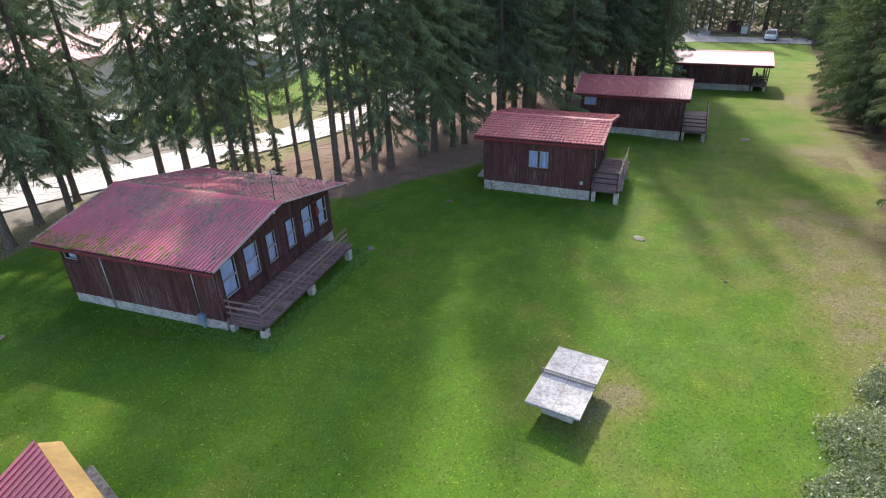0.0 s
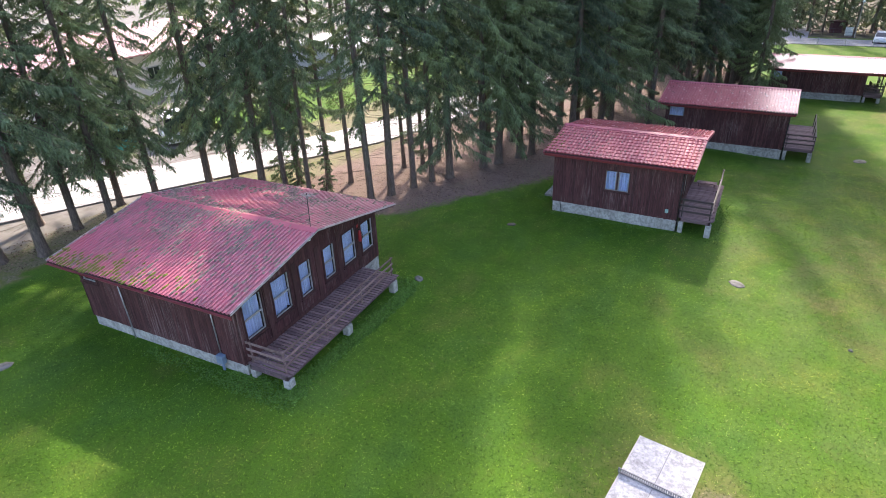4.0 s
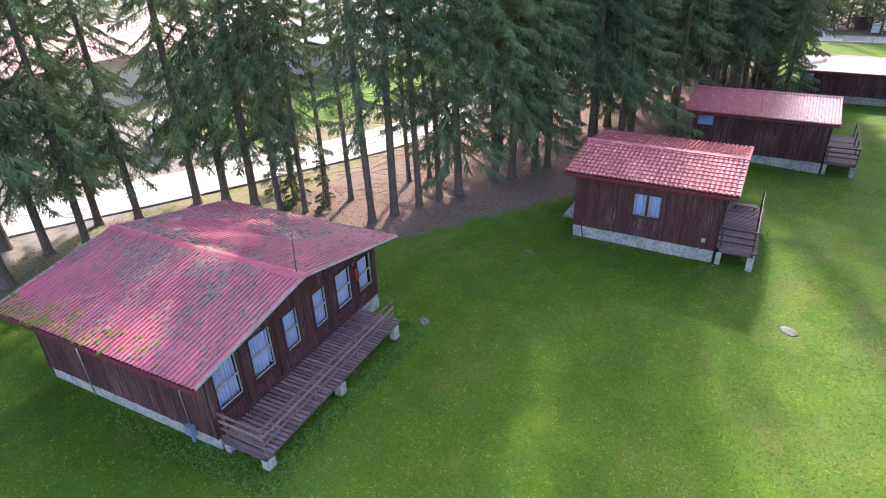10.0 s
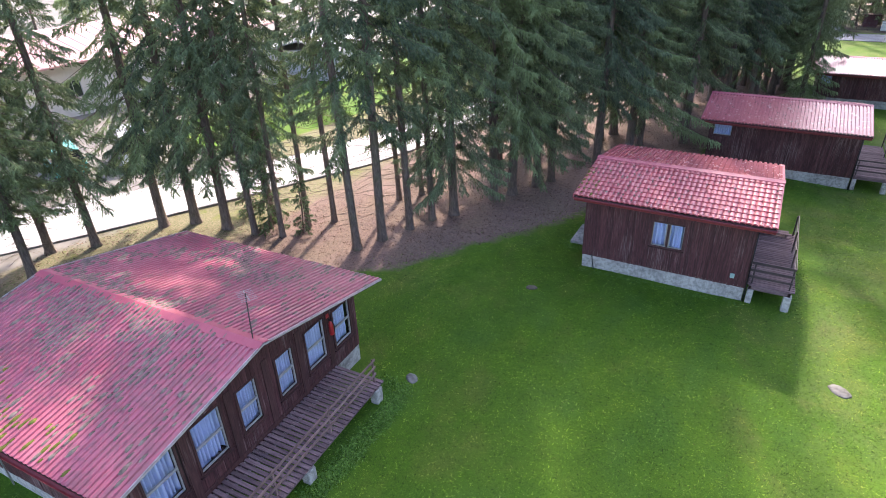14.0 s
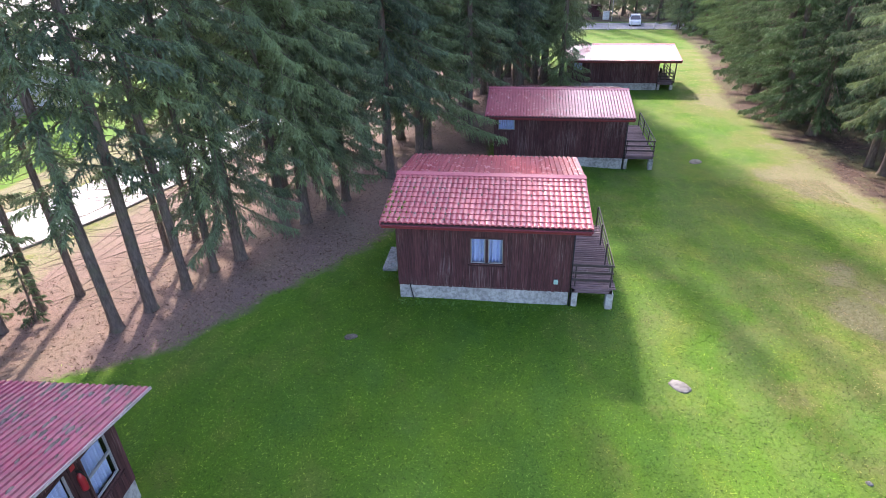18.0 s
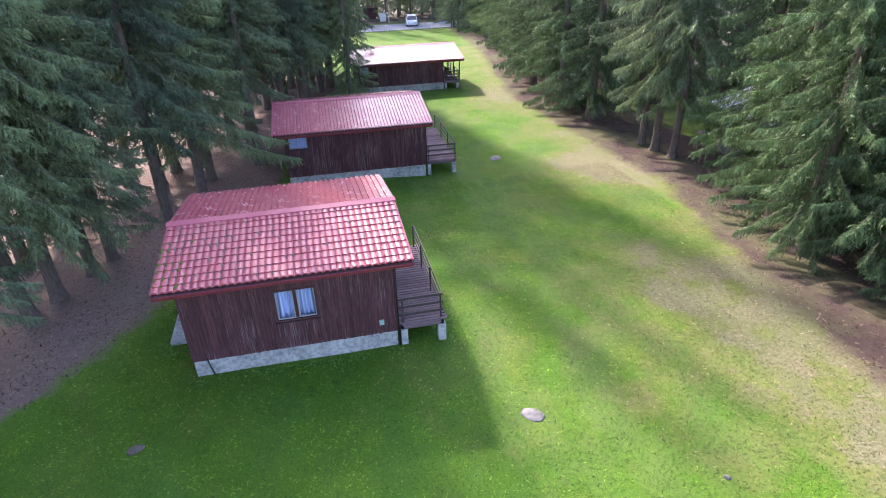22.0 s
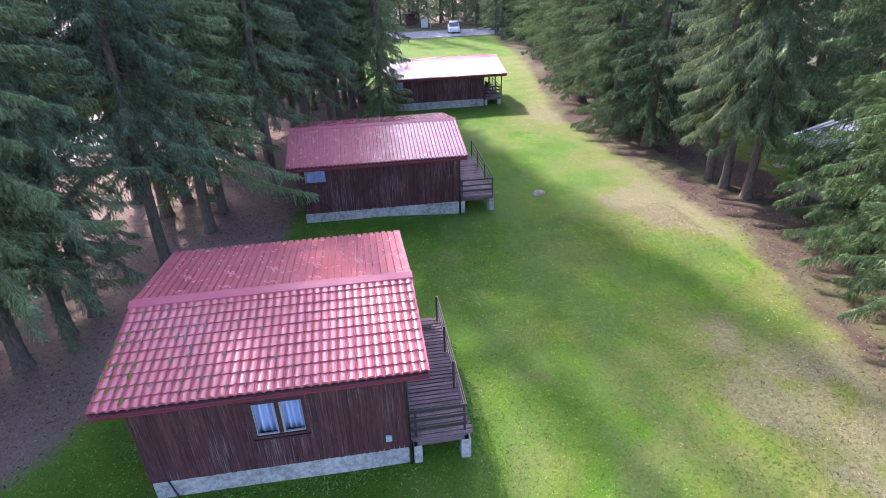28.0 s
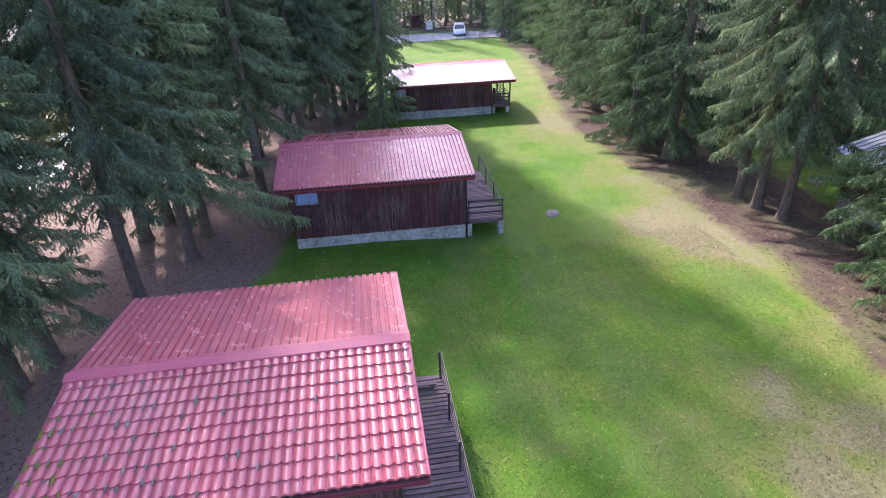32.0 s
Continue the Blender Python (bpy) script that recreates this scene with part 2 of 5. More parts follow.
c = k.mix(k.mask(k.math("ADD", k.attr("bare"), k.math("MULTIPLY", k.math("SUBTRACT", n_mid, 0.5), 0.8)), 0.4, 0.6), c, pale)
worn = k.mask(k.noise(k.world_pos((1, 0.55, 1)), 0.55, 6, 0.62), 0.43, 0.62)
c = k.mix(k.math("MULTIPLY", worn, k.math("MULTIPLY", k.attr("worn"), 0.45)), c, (0.12, 0.145, 0.05))
k.color(c).bump(k.mix(0.5, n_fine, n_blade), 0.12, 0.01)
M["ground"] = k.m

k = Mat("sunlit concrete road", 0.85)
p = k.world_pos()
c = k.ramp(k.noise(p, 0.7, 6, 0.6), (0.3, (0.3, 0.29, 0.28)), (0.7, (0.45, 0.44, 0.42)))
k.color(k.mix(0.3, c, k.ramp(k.noise(p, 40, 3), (0.3, (0.25, 0.24, 0.23)), (0.7, (0.6, 0.58, 0.55))))).bump(k.noise(p, 50, 3), 0.3, 0.01)
M["road"] = k.m
M["asphalt"] = concrete("grey tarmac", (0.22, 0.225, 0.24), 0.8)
M["kerb_dark"] = concrete("dark kerb", (0.2, 0.195, 0.19))
M["kerb"] = concrete("kerb stone", (0.33, 0.33, 0.32))

k = Mat("spruce bark", 0.95, spec=0.2)
v = k.coord("Object", (5, 5, 1.2))
c = k.ramp(k.noise(v, 3, 6, 0.7), (0.3, (0.075, 0.058, 0.048)), (0.7, (0.23, 0.18, 0.15)))
c = k.mix(k.math("MULTIPLY", k.mask(k.noise(k.coord(), 1.4, 4), 0.5, 0.68), 0.5), c, (0.1, 0.12, 0.05))
k.color(c).bump(k.noise(v, 6, 5, 0.7), 0.8, 0.03)
M["bark"] = k.m


def translucent(k, c, share_of):
    """Thin leaves let light through."""
    tr, mx = k.node("ShaderNodeBsdfTranslucent"), k.node("ShaderNodeMixShader")
    mx.inputs[0].default_value = share_of
    k.link(c, tr.inputs["Color"])
    k.link(k.b.outputs[0], mx.inputs[1])
    k.link(tr.outputs[0], mx.inputs[2])
    k.link(mx.outputs[0], k.t.nodes["Material Output"].inputs["Surface"])


def needles(name, lo, hi):
    k = Mat(name, 0.6, spec=0.3)
    mixed = k.math("ADD", k.math("MULTIPLY", k.attr("tone"), 0.78), k.math("MULTIPLY", k.island(), 0.22))
    mid = tuple(0.62 * a + 0.38 * b for a, b in zip(lo, hi))
    c = k.ramp(mixed, (0.2, lo), (0.52, mid), (0.92, hi))
    c = k.mix(0.35, c, k.ramp(k.obj_random(), (0.0, (lo[0] * 0.8, lo[1] * 0.85, lo[2] * 1.3)), (1.0, (hi[0] * 1.25, hi[1] * 1.1, hi[2] * 0.8))))
    k.color(c)
    translucent(k, c, 0.3)
    return k.m


M["needles"] = needles("spruce needles", (0.048, 0.074, 0.042), (0.315, 0.43, 0.23))
M["needles_light"] = needles("bright spruce needles", (0.016, 0.032, 0.018), (0.21, 0.34, 0.15))
M["scrub"] = needles("grey green scrub leaves", (0.08, 0.125, 0.07), (0.28, 0.35, 0.22))
M["leaves"] = needles("broad leaves", (0.05, 0.11, 0.02), (0.14, 0.22, 0.05))

# ---- mesh tools ----


def mesh_ob(name, verts, faces, mat, parent=None, label="", smooth=False):
    me = bpy.data.meshes.new(name)
    me.from_pydata([tuple(v) for v in verts], [], faces)
    me.materials.append(M[mat] if isinstance(mat, str) else mat)
    if smooth:
        me.polygons.foreach_set("use_smooth", [True] * len(me.polygons))
    me.update()
    ob = new(name, me)
    if parent:
        ob.parent = parent
    if label:
        ob["label"] = label
    return ob


def share(name, me, parent, m, label=""):
    """Another object on the same mesh, at the local pose m."""
    ob = new(name, me)
    ob.parent = parent
    ob.matrix_local = m
    if label:
        ob["label"] = label
    return ob


def part(name, bm, mat, parent, label="", smooth=False):
    me = bpy.data.meshes.new(name)
    bm.to_mesh(me)
    bm.free()
    me.materials.append(M[mat] if isinstance(mat, str) else mat)
    if smooth:
        me.polygons.foreach_set("use_smooth", [True] * len(me.polygons))
    ob = new(name, me)
    if parent:
        ob.parent = parent
    if label:
        ob["label"] = label
    return ob


def thing(name, m, label, category, group="", kind=""):
    ob = new(name)
    ob.empty_display_size = 0.3
    ob.matrix_world = m
    return tagged(ob, label, category, group, kind)


def box(bm, x0, y0, z0, x1, y1, z1, bev=0.0):
    """A box into bm, with worn edges where bev is given."""
    r = bmesh.ops.create_cube(bm, size=1.0)
    vs = r["verts"]
    for v in vs:
        v.co = Vector(((x0 + x1) / 2 + v.co.x * (x1 - x0), (y0 + y1) / 2 + v.co.y * (y1 - y0), (z0 + z1) / 2 + v.co.z * (z1 - z0)))
    if bev:
        es = list({e for v in vs for e in v.link_edges})
        bmesh.ops.bevel(bm, geom=es, offset=bev, segments=1, affect="EDGES")
    return vs


def boxes(*rows, bev=0.0):
    bm = bmesh.new()
    for r in rows:
        box(bm, *r, bev=bev)
    return bm


def tube(bm, a, b, r0, r1=None, n=8):
    """A round bar from a to b."""
    a, b = Vector(a), Vector(b)
    r1 = r0 if r1 is None else r1
    q = (b - a).to_track_quat("Z", "Y").to_matrix()
    ring = [[bm.verts.new(c + q @ Vector((r * math.cos(2 * math.pi * i / n), r * math.sin(2 * math.pi * i / n), 0))) for i in range(n)] for c, r in ((a, r0), (b, r1))]
    for i in range(n):
        bm.faces.new((ring[0][i], ring[0][(i + 1) % n], ring[1][(i + 1) % n], ring[1][i]))
    bm.faces.new(ring[0][::-1])
    bm.faces.new(ring[1])


def tubes(*rows, n=8):
    bm = bmesh.new()
    for r in rows:
        tube(bm, *r, n=n)
    return bm


# ---- ground sheet ----
def axis(fine0, fine1, step, far0, far1):
    inner = np.arange(fine0, fine1 + step / 2, step)
    out0 = fine0 - np.cumsum(step * 1.35 ** np.arange(1, 40))
    out1 = fine1 + np.cumsum(step * 1.35 ** np.arange(1, 40))
    return np.concatenate([out0[out0 > far0][::-1], inner, out1[out1 < far1]])


gx, gy = axis(-46, 30, 0.5, -900, 900), axis(-42, 92, 0.5, -600, 1200)
GX, GY = np.meshgrid(gx, gy)
GZ = np.interp(GY, HY, HZ) - 0.045 * np.clip(GX, 0, 4)
bumpy = np.array([noise.noise((x * 0.35, y * 0.35, 0.0)) for x, y in zip(GX.ravel(), GY.ravel())]).reshape(GX.shape)
GZ = GZ + 0.035 * bumpy
nx, ny = len(gx), len(gy)
idx = np.arange(nx * ny).reshape(ny, nx)
quads = np.stack([idx[:-1, :-1], idx[:-1, 1:], idx[1:, 1:], idx[1:, :-1]], -1).reshape(-1, 4)
me = bpy.data.meshes.new("ground")
me.from_pydata(np.stack([GX, GY, GZ], -1).reshape(-1, 3).tolist(), [], quads.tolist())
me.materials.append(M["ground"])
me.polygons.foreach_set("use_smooth", [True] * len(me.polygons))
to_left = GX - np.interp(GY, LEFT_Y, LEFT_X)
to_right = np.interp(GY, RIGHT_Y, RIGHT_X) - GX
in_y = np.clip((76 - GY) / 4, 0, 1)
lawn_in = np.minimum(to_left, to_right)
litter_v = np.clip(0.5 - lawn_in / 2.4, 0, 1)
litter_v = np.where(GX < -19, np.clip(litter_v - np.clip((-18.0 - GX) / 3.0, 0, 1) * 0.85, 0, 1), litter_v)
# where tree shade is painted: right spruce belt and far wood
wood_shade_v = np.maximum(np.clip((GX - 10) / 3, 0, 1), np.clip((GY - 83) / 2, 0, 1))
glade = np.clip((GX - 20.3) / 1.2, 0, 1) * np.clip((GY - 10) / 2, 0, 1) * np.clip((32 - GY) / 3, 0, 1)
litter_v = litter_v * (1 - glade)
litter_v = np.maximum(litter_v, np.clip((GY - 84) / 3.0, 0, 1) * (GX > -20))
dry_v = np.clip(1.2 - 1.1 * to_right / np.interp(GY, (-16, -9, -4, 2, 12, 40), (2.5, 5.0, 8.0, 9.0, 7.5, 5.5)), 0, 1) * (GY < 58) * np.interp(GY, (14, 34), (1.0, 0.72))
dry_v = np.maximum(dry_v, np.clip(1 - np.abs(GX - (3.0 + 0.05 * GY)) / 2.2, 0, 1) * 0.22 * (GY < 14))
dry_v = np.where((GX < -15) & (GX > -29) & (lawn_in < 0.4), np.clip(0.6 + (-15 - GX) / 5, 0, 1.15), dry_v)
dry_v = np.maximum(dry_v, np.exp(-((GX - 1.9) ** 2 + (GY + 15.8) ** 2) / 7.0) * 0.75)
dry_v = np.maximum(dry_v * (1 - glade), 0.35 * glade)
# worn and lush spots in the turf: x, y, radius
SPOTS = [(9.5, 0.4, 0.7), (5.7, -3.9, 0.5), (12.6, 14.4, 1.6), (13.5, 31.3, 1.6), (10.6, 4.1, 0.9), (3.4, -14.6, 0.8)]


def spots_at(x, y):
    return sum(np.exp(-((x - a) ** 2 + ((y - b) * 0.8) ** 2) / (r * r)) for a, b, r in SPOTS)


LUSH = [(11.4, 17.5, 1.5), (12.4, 8.6, 1.8), (12.0, 4.2, 1.2), (9.0, 7.0, 2.0), (10.2, 24.0, 2.2)]


def lush_at(x, y):
    return sum(np.exp(-(((x - a) / 1.6) ** 2 + (y - b) ** 2) / (r * r)) for a, b, r in LUSH)


dry_v = dry_v + 0.75 * spots_at(GX, GY) - 0.8 * lush_at(GX, GY)
bare_v = np.clip((-24.2 - GX) / 2.5, 0, 1) * np.clip((7.0 - GY) / 5.0, 0, 1) * 0.9
bare_v = np.maximum(bare_v, np.clip((-38 - GX) / 3.0, 0, 1) * (GY < 200) * 0.8)
for nm, vals in (("litter", litter_v), ("dry", dry_v), ("bare", bare_v), ("humus", wood_shade_v), ("worn", np.clip((GY + 10) / 5, 0.6, 1) * np.clip((GX + 1) / 4, 0.25, 1))):
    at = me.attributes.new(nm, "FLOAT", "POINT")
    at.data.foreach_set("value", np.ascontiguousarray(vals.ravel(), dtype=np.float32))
ground = tagged(new("ground", me), "mown green lawn with dry patches and brown needle litter under trees", "ground", kind="structure")


def terrain(x, y):
    """Height of the ground sheet itself, bumps included."""
    i, j = np.clip(np.searchsorted(gx, x) - 1, 0, nx - 2), np.clip(np.searchsorted(gy, y) - 1, 0, ny - 2)
    u, v = (x - gx[i]) / (gx[i + 1] - gx[i]), (y - gy[j]) / (gy[j + 1] - gy[j])
    return (GZ[j, i] * (1 - u) + GZ[j, i + 1] * u) * (1 - v) + (GZ[j + 1, i] * (1 - u) + GZ[j + 1, i + 1] * u) * v


# ---- cabins ----


def sheet_mesh(name, width, length, slope_rise, kind, pitch, mat):
    """One roofing sheet: x 0..width, y 0..length on plan, rising by slope_rise over its length. kind: rib, wave or tile."""
    if kind == "rib":
        prof, x, rib = [], 0.0, 0.034 if pitch < 0.16 else 0.055
        while x < width - 1e-4:
            prof += [(x, 0.0), (x + pitch * 0.4, 0.0), (x + pitch * 0.47, rib), (x + pitch * 0.9, rib)] if pitch < 0.16 else [(x, 0.0), (x + pitch * 0.3, 0.0), (x + pitch * 0.36, rib), (x + pitch * 0.94, rib)]
            x += pitch
        prof = [q for q in prof if q[0] < width - 0.004] + [(width, 0.0)]
        rows = [(0.0, 0.0), (1.0, 0.0)]
    elif kind == "wave":
        n = max(2, round(width / pitch)) * 6
        prof = [(width * i / n, 0.013 * (1 - math.cos(2 * math.pi * i / 6))) for i in range(n + 1)]
        rows = [(0.0, 0.0), (1.0, 0.0)]
    else:
        n = max(1, round(width / pitch)) * 7
        prof = [(width * i / n, 0.042 * math.sin(math.pi * (i % 7) / 7) ** 0.75) for i in range(n + 1)]
        courses = max(1, round(length / 0.335))
        rows = []
        for i in range(courses):
            rows += [(i / courses, 0.032), ((i + 0.992) / courses, 0.0)]
    verts, faces = [], []
    npf = len(prof)
    for j, (f, lift) in enumerate(rows):
        for x, h in prof:
            sag = 0.0
            if kind == "tile":
                sag = 0.085 * (h / 0.042) * (1 if j < len(rows) - 1 else 0)
            verts.append((x, f * length - (sag if 0 < j else 0), f * slope_rise + h + lift))
    for j in range(len(rows) - 1):
        for i in range(npf - 1):
            a = j * npf + i
            faces.append((a, a + 1, a + npf + 1, a + npf))
    # underside, and the front lip that gives the sheet its thickness
    base = len(verts)
    for x, h in prof:
        verts.append((x, 0, h - 0.014))
    for x, h in prof:
        verts.append((x, length, slope_rise + h - 0.014))
    for i in range(npf - 1):
        faces.append((base + i, base + npf + i, base + npf + i + 1, base + i + 1))
        faces.append((i, base + i, base + i + 1, i + 1))
    me = bpy.data.meshes.new(name)
    me.from_pydata(verts, [], faces)
    me.materials.append(M[mat])
    me.update()
    return me


def slab(p, q, r, s, down):
    """A thick plate under the four corners p, q, r, s."""
    bm = bmesh.new()
    top = [bm.verts.new(v) for v in (p, q, r, s)]
    low = [bm.verts.new(Vector(v) - Vector((0, 0, down))) for v in (p, q, r, s)]
    bm.faces.new(top)
    bm.faces.new(low[::-1])
    for i in range(4):
        bm.faces.new((top[i], low[i], low[(i + 1) % 4], top[(i + 1) % 4]))
    return bm


def prism(bm, u0, u1, z0, top, place, d0, d1):
    """A piece of wall between u0 and u1 from z0 up to the line top(u); place(u, d, z) puts it into the cabin."""
    q = [(u0, z0), (u1, z0), (u1, top(u1)), (u0, top(u0))]
    a = [bm.verts.new(place(u, d0, z)) for u, z in q]
    b = [bm.verts.new(place(u, d1, z)) for u, z in q]
    bm.faces.new(a[::-1])
    bm.faces.new(b)
    for i in range(4):
        bm.faces.new((a[i], a[(i + 1) % 4], b[(i + 1) % 4], b[i]))


def wall_side(house, name, length, z0, top, place, openings, board=0.115, single=True, breaks=()):
    """One wall: a core with real openings, and boards outside it. openings: (u0, z_low, u1, z_high)."""
    cuts = sorted({0.0, length, *breaks, *(o[0] for o in openings), *(o[2] for o in openings)})
    core = bmesh.new()
    for a, b in zip(cuts, cuts[1:]):
        hole = [o for o in openings if o[0] <= a + 1e-6 and o[2] >= b - 1e-6]
        if hole:
            prism(core, a, b, z0, lambda u: hole[0][1], place, 0.0, 0.1)
            prism(core, a, b, hole[0][3], top, place, 0.0, 0.1)
        else:
            prism(core, a, b, z0, top, place, 0.0, 0.1)
    bmesh.ops.recalc_face_normals(core, faces=core.faces)
    wall = part(name, core, "core", house)
    n = round(length / board)
    w = length / n
    joined = None if single else bmesh.new()
    rnd = random.Random(len(name) * 7 + n)
    shared = {}
    for i in range(n):
        a, b = i * w + 0.003, (i + 1) * w - 0.003
        spans = [(z0 - 0.06 + rnd.uniform(-0.008, 0.008), None)]
        for o in openings:
            if o[0] < b and o[2] > a:
                spans = [(z0 - 0.06, o[1]), (o[3], None)]
        out = -0.022 - rnd.choice((0, 0.003, 0.006))
        for lo, hi in spans:
            bm = bmesh.new() if single else joined
            prism(bm, a, b, lo, (lambda u: hi) if hi is not None else top, place, out, -0.001)
            if single:
                bmesh.ops.recalc_face_normals(bm, faces=bm.faces)
                part("plank", bm, "plank", wall)
    if not single:
        bmesh.ops.recalc_face_normals(joined, faces=joined.faces)
        part("cladding", joined, "plank", wall)
    return wall


def window(house, u0, z0, u1, z1, place, mullion="", frame_mat="white_frame", label=""):
    """Casing, sash bars, panes and a drawn curtain in one opening."""
    def bar(bm, a0, b0, a1, b1, d0, d1):
        prism(bm, a0, a1, b0, lambda u: b1, place, d0, d1)

    fr = bmesh.new()
    t = 0.055
    for r in ((u0 - t, z0 - t, u1 + t, z0), (u0 - t, z1, u1 + t, z1 + t), (u0 - t, z0, u0, z1), (u1, z0, u1 + t, z1)):
        bar(fr, *r, -0.045, 0.06)
    bmesh.ops.recalc_face_normals(fr, faces=fr.faces)
    win = part("window", fr, "plank_trim", house, label)
    sash = bmesh.new()
    s = 0.028
    for r in ((u0, z0, u1, z0 + s), (u0, z1 - s, u1, z1), (u0, z0 + s, u0 + s, z1 - s), (u1 - s, z0 + s, u1, z1 - s)):
        bar(sash, *r, 0.0, 0.045)
    um, zm = (u0 + u1) / 2, z0 + (z1 - z0) * 0.5
    if mullion == "v":
        post = bmesh.new()
        bar(post, um - 0.045, z0 + s, um + 0.045, z1 - s, -0.02, 0.05)
        bmesh.ops.recalc_face_normals(post, faces=post.faces)
        part("mullion", post, "plank_trim", win)
        for q in (-0.065, 0.065):
            bar(sash, um + q - 0.02, z0 + s, um + q + 0.02, z1 - s, 0.0, 0.045)
    if mullion == "h":
        bar(sash, u0 + s, zm - 0.025, u1 - s, zm + 0.025, -0.005, 0.045)
    bmesh.ops.recalc_face_normals(sash, faces=sash.faces)
    part("sash", sash, frame_mat, win)
    cells = [(u0 + s, z0 + s, u1 - s, z1 - s)]
    if mullion == "v":
        cells = [(u0 + s, z0 + s, um - 0.085, z1 - s), (um + 0.085, z0 + s, u1 - s, z1 - s)]
    if mullion == "h":
        cells = [(u0 + s, z0 + s, u1 - s, zm - 0.025), (u0 + s, zm + 0.025, u1 - s, z1 - s)]
    for a0, b0, a1, b1 in cells:
        g = bmesh.new()
        bar(g, a0, b0, a1, b1, 0.02, 0.026)
        bmesh.ops.recalc_face_normals(g, faces=g.faces)
        ob = part("pane", g, "glass", win)
        ob.visible_shadow = False
    # curtain cloth in folds
    rnd = random.Random(int(1000 * (u0 + z1)))
    verts, faces, n = [], [], 64
    ph, lift = rnd.uniform(0, 6), rnd.choice((0.0, 0.0, 0.07))
    for i in range(n + 1):
        u = u0 - 0.04 + (u1 - u0 + 0.08) * i / n
        d = 0.24 + 0.1 * math.sin(i * 0.8 + ph + 0.9 * math.sin(i * 0.27)) + 0.016 * math.sin(i * 1.9 + ph)
        hem = -0.2 + 2.6 * lift * (i / n) ** 2
        verts += [place(u, d, z0 + hem), place(u, d * 0.8 + 0.03, z1 + 0.05)]
    for i in range(n):
        faces.append((2 * i, 2 * i + 2, 2 * i + 3, 2 * i + 1))
    mesh_ob("curtain", verts, faces, "curtain", win, "pale blue white curtain", True)
    sill = bmesh.new()
    bar(sill, u0 - 0.09, z0 - t - 0.03, u1 + 0.09, z0 - t, -0.085, 0.0)
    bmesh.ops.recalc_face_normals(sill, faces=sill.faces)
    part("sill", sill, "plank_trim", win)
    return win


def deck(house, y0, y1, width, top, inset, posts, rail_h, rail_mat, base_z):
    """A boarded veranda along the gable, x 0..width, with piers, bearers and a railing."""
    d = part("deck", boxes((0.12, y0, top - 0.2, 0.2, y1, top - 0.035), (width - 0.2, y0, top - 0.2, width - 0.1, y1, top - 0.035), (0.12, y0, top - 0.19, width - 0.1, y0 + 0.06, top - 0.036), bev=0.006), "deck", house)
    n = round((y1 - y0) / 0.14)
    bw = (y1 - y0) / n
    bm = boxes((0.03, -bw / 2 + 0.017, -0.03, width, bw / 2 - 0.017, 0.0), bev=0.005)
    first = part("deck_plank", bm, "deck", d)
    rnd = random.Random(int(width * 1000) + n)
    for i in range(n):
        m = pose(rnd.uniform(-0.012, 0.012), y0 + (i + 0.5) * bw, top + rnd.uniform(-0.003, 0.003), 0, 0, rnd.uniform(-0.25, 0.25))
        if i == 0:
            first.matrix_local = m
        else:
            share("deck_plank", first.data, d, m)
    npier = max(3, round((y1 - y0) / 2.6) + 1)
    for i in range(npier):
        y = y0 + 0.12 + (y1 - y0 - 0.3) * i / (npier - 1)
        part("pier", boxes((width - 0.28, y - 0.14, base_z - 0.5, width - 0.04, y + 0.14, top - 0.2), bev=0.02), "concrete", d, "rough concrete pier")
        if i == 0:
            part("pier", boxes((0.1, y - 0.12, base_z - 0.5, 0.3, y + 0.12, top - 0.2), bev=0.02), "concrete", d)
    # railing: posts and rails along the outer edge, and the return at the near end
    xo = width - inset
    for i in range(posts):
        y = y0 + 0.12 + (y1 - y0 - 0.28) * i / (posts - 1)
        part("post", boxes((xo - 0.025, y - 0.025, top - 0.2, xo + 0.025, y + 0.025, top + rail_h), bev=0.006), rail_mat, d)
    for h in (0.36, 0.66, 0.97):
        part("rail", boxes((xo + 0.027, y0 + 0.04, top + rail_h * h - 0.045, xo + 0.052, y1 - 0.1, top + rail_h * h + 0.03), bev=0.004), rail_mat, d)
    part("post", boxes((0.16, y0 + 0.095, top - 0.15, 0.21, y0 + 0.145, top + rail_h * 0.98), bev=0.006), rail_mat, d)
    for h in (0.33, 0.64, 0.96):
        part("rail", boxes((0.05, y0 + 0.066, top + rail_h * h - 0.05, xo + 0.02, y0 + 0.091, top + rail_h * h + 0.035), bev=0.004), rail_mat, d)
    return d


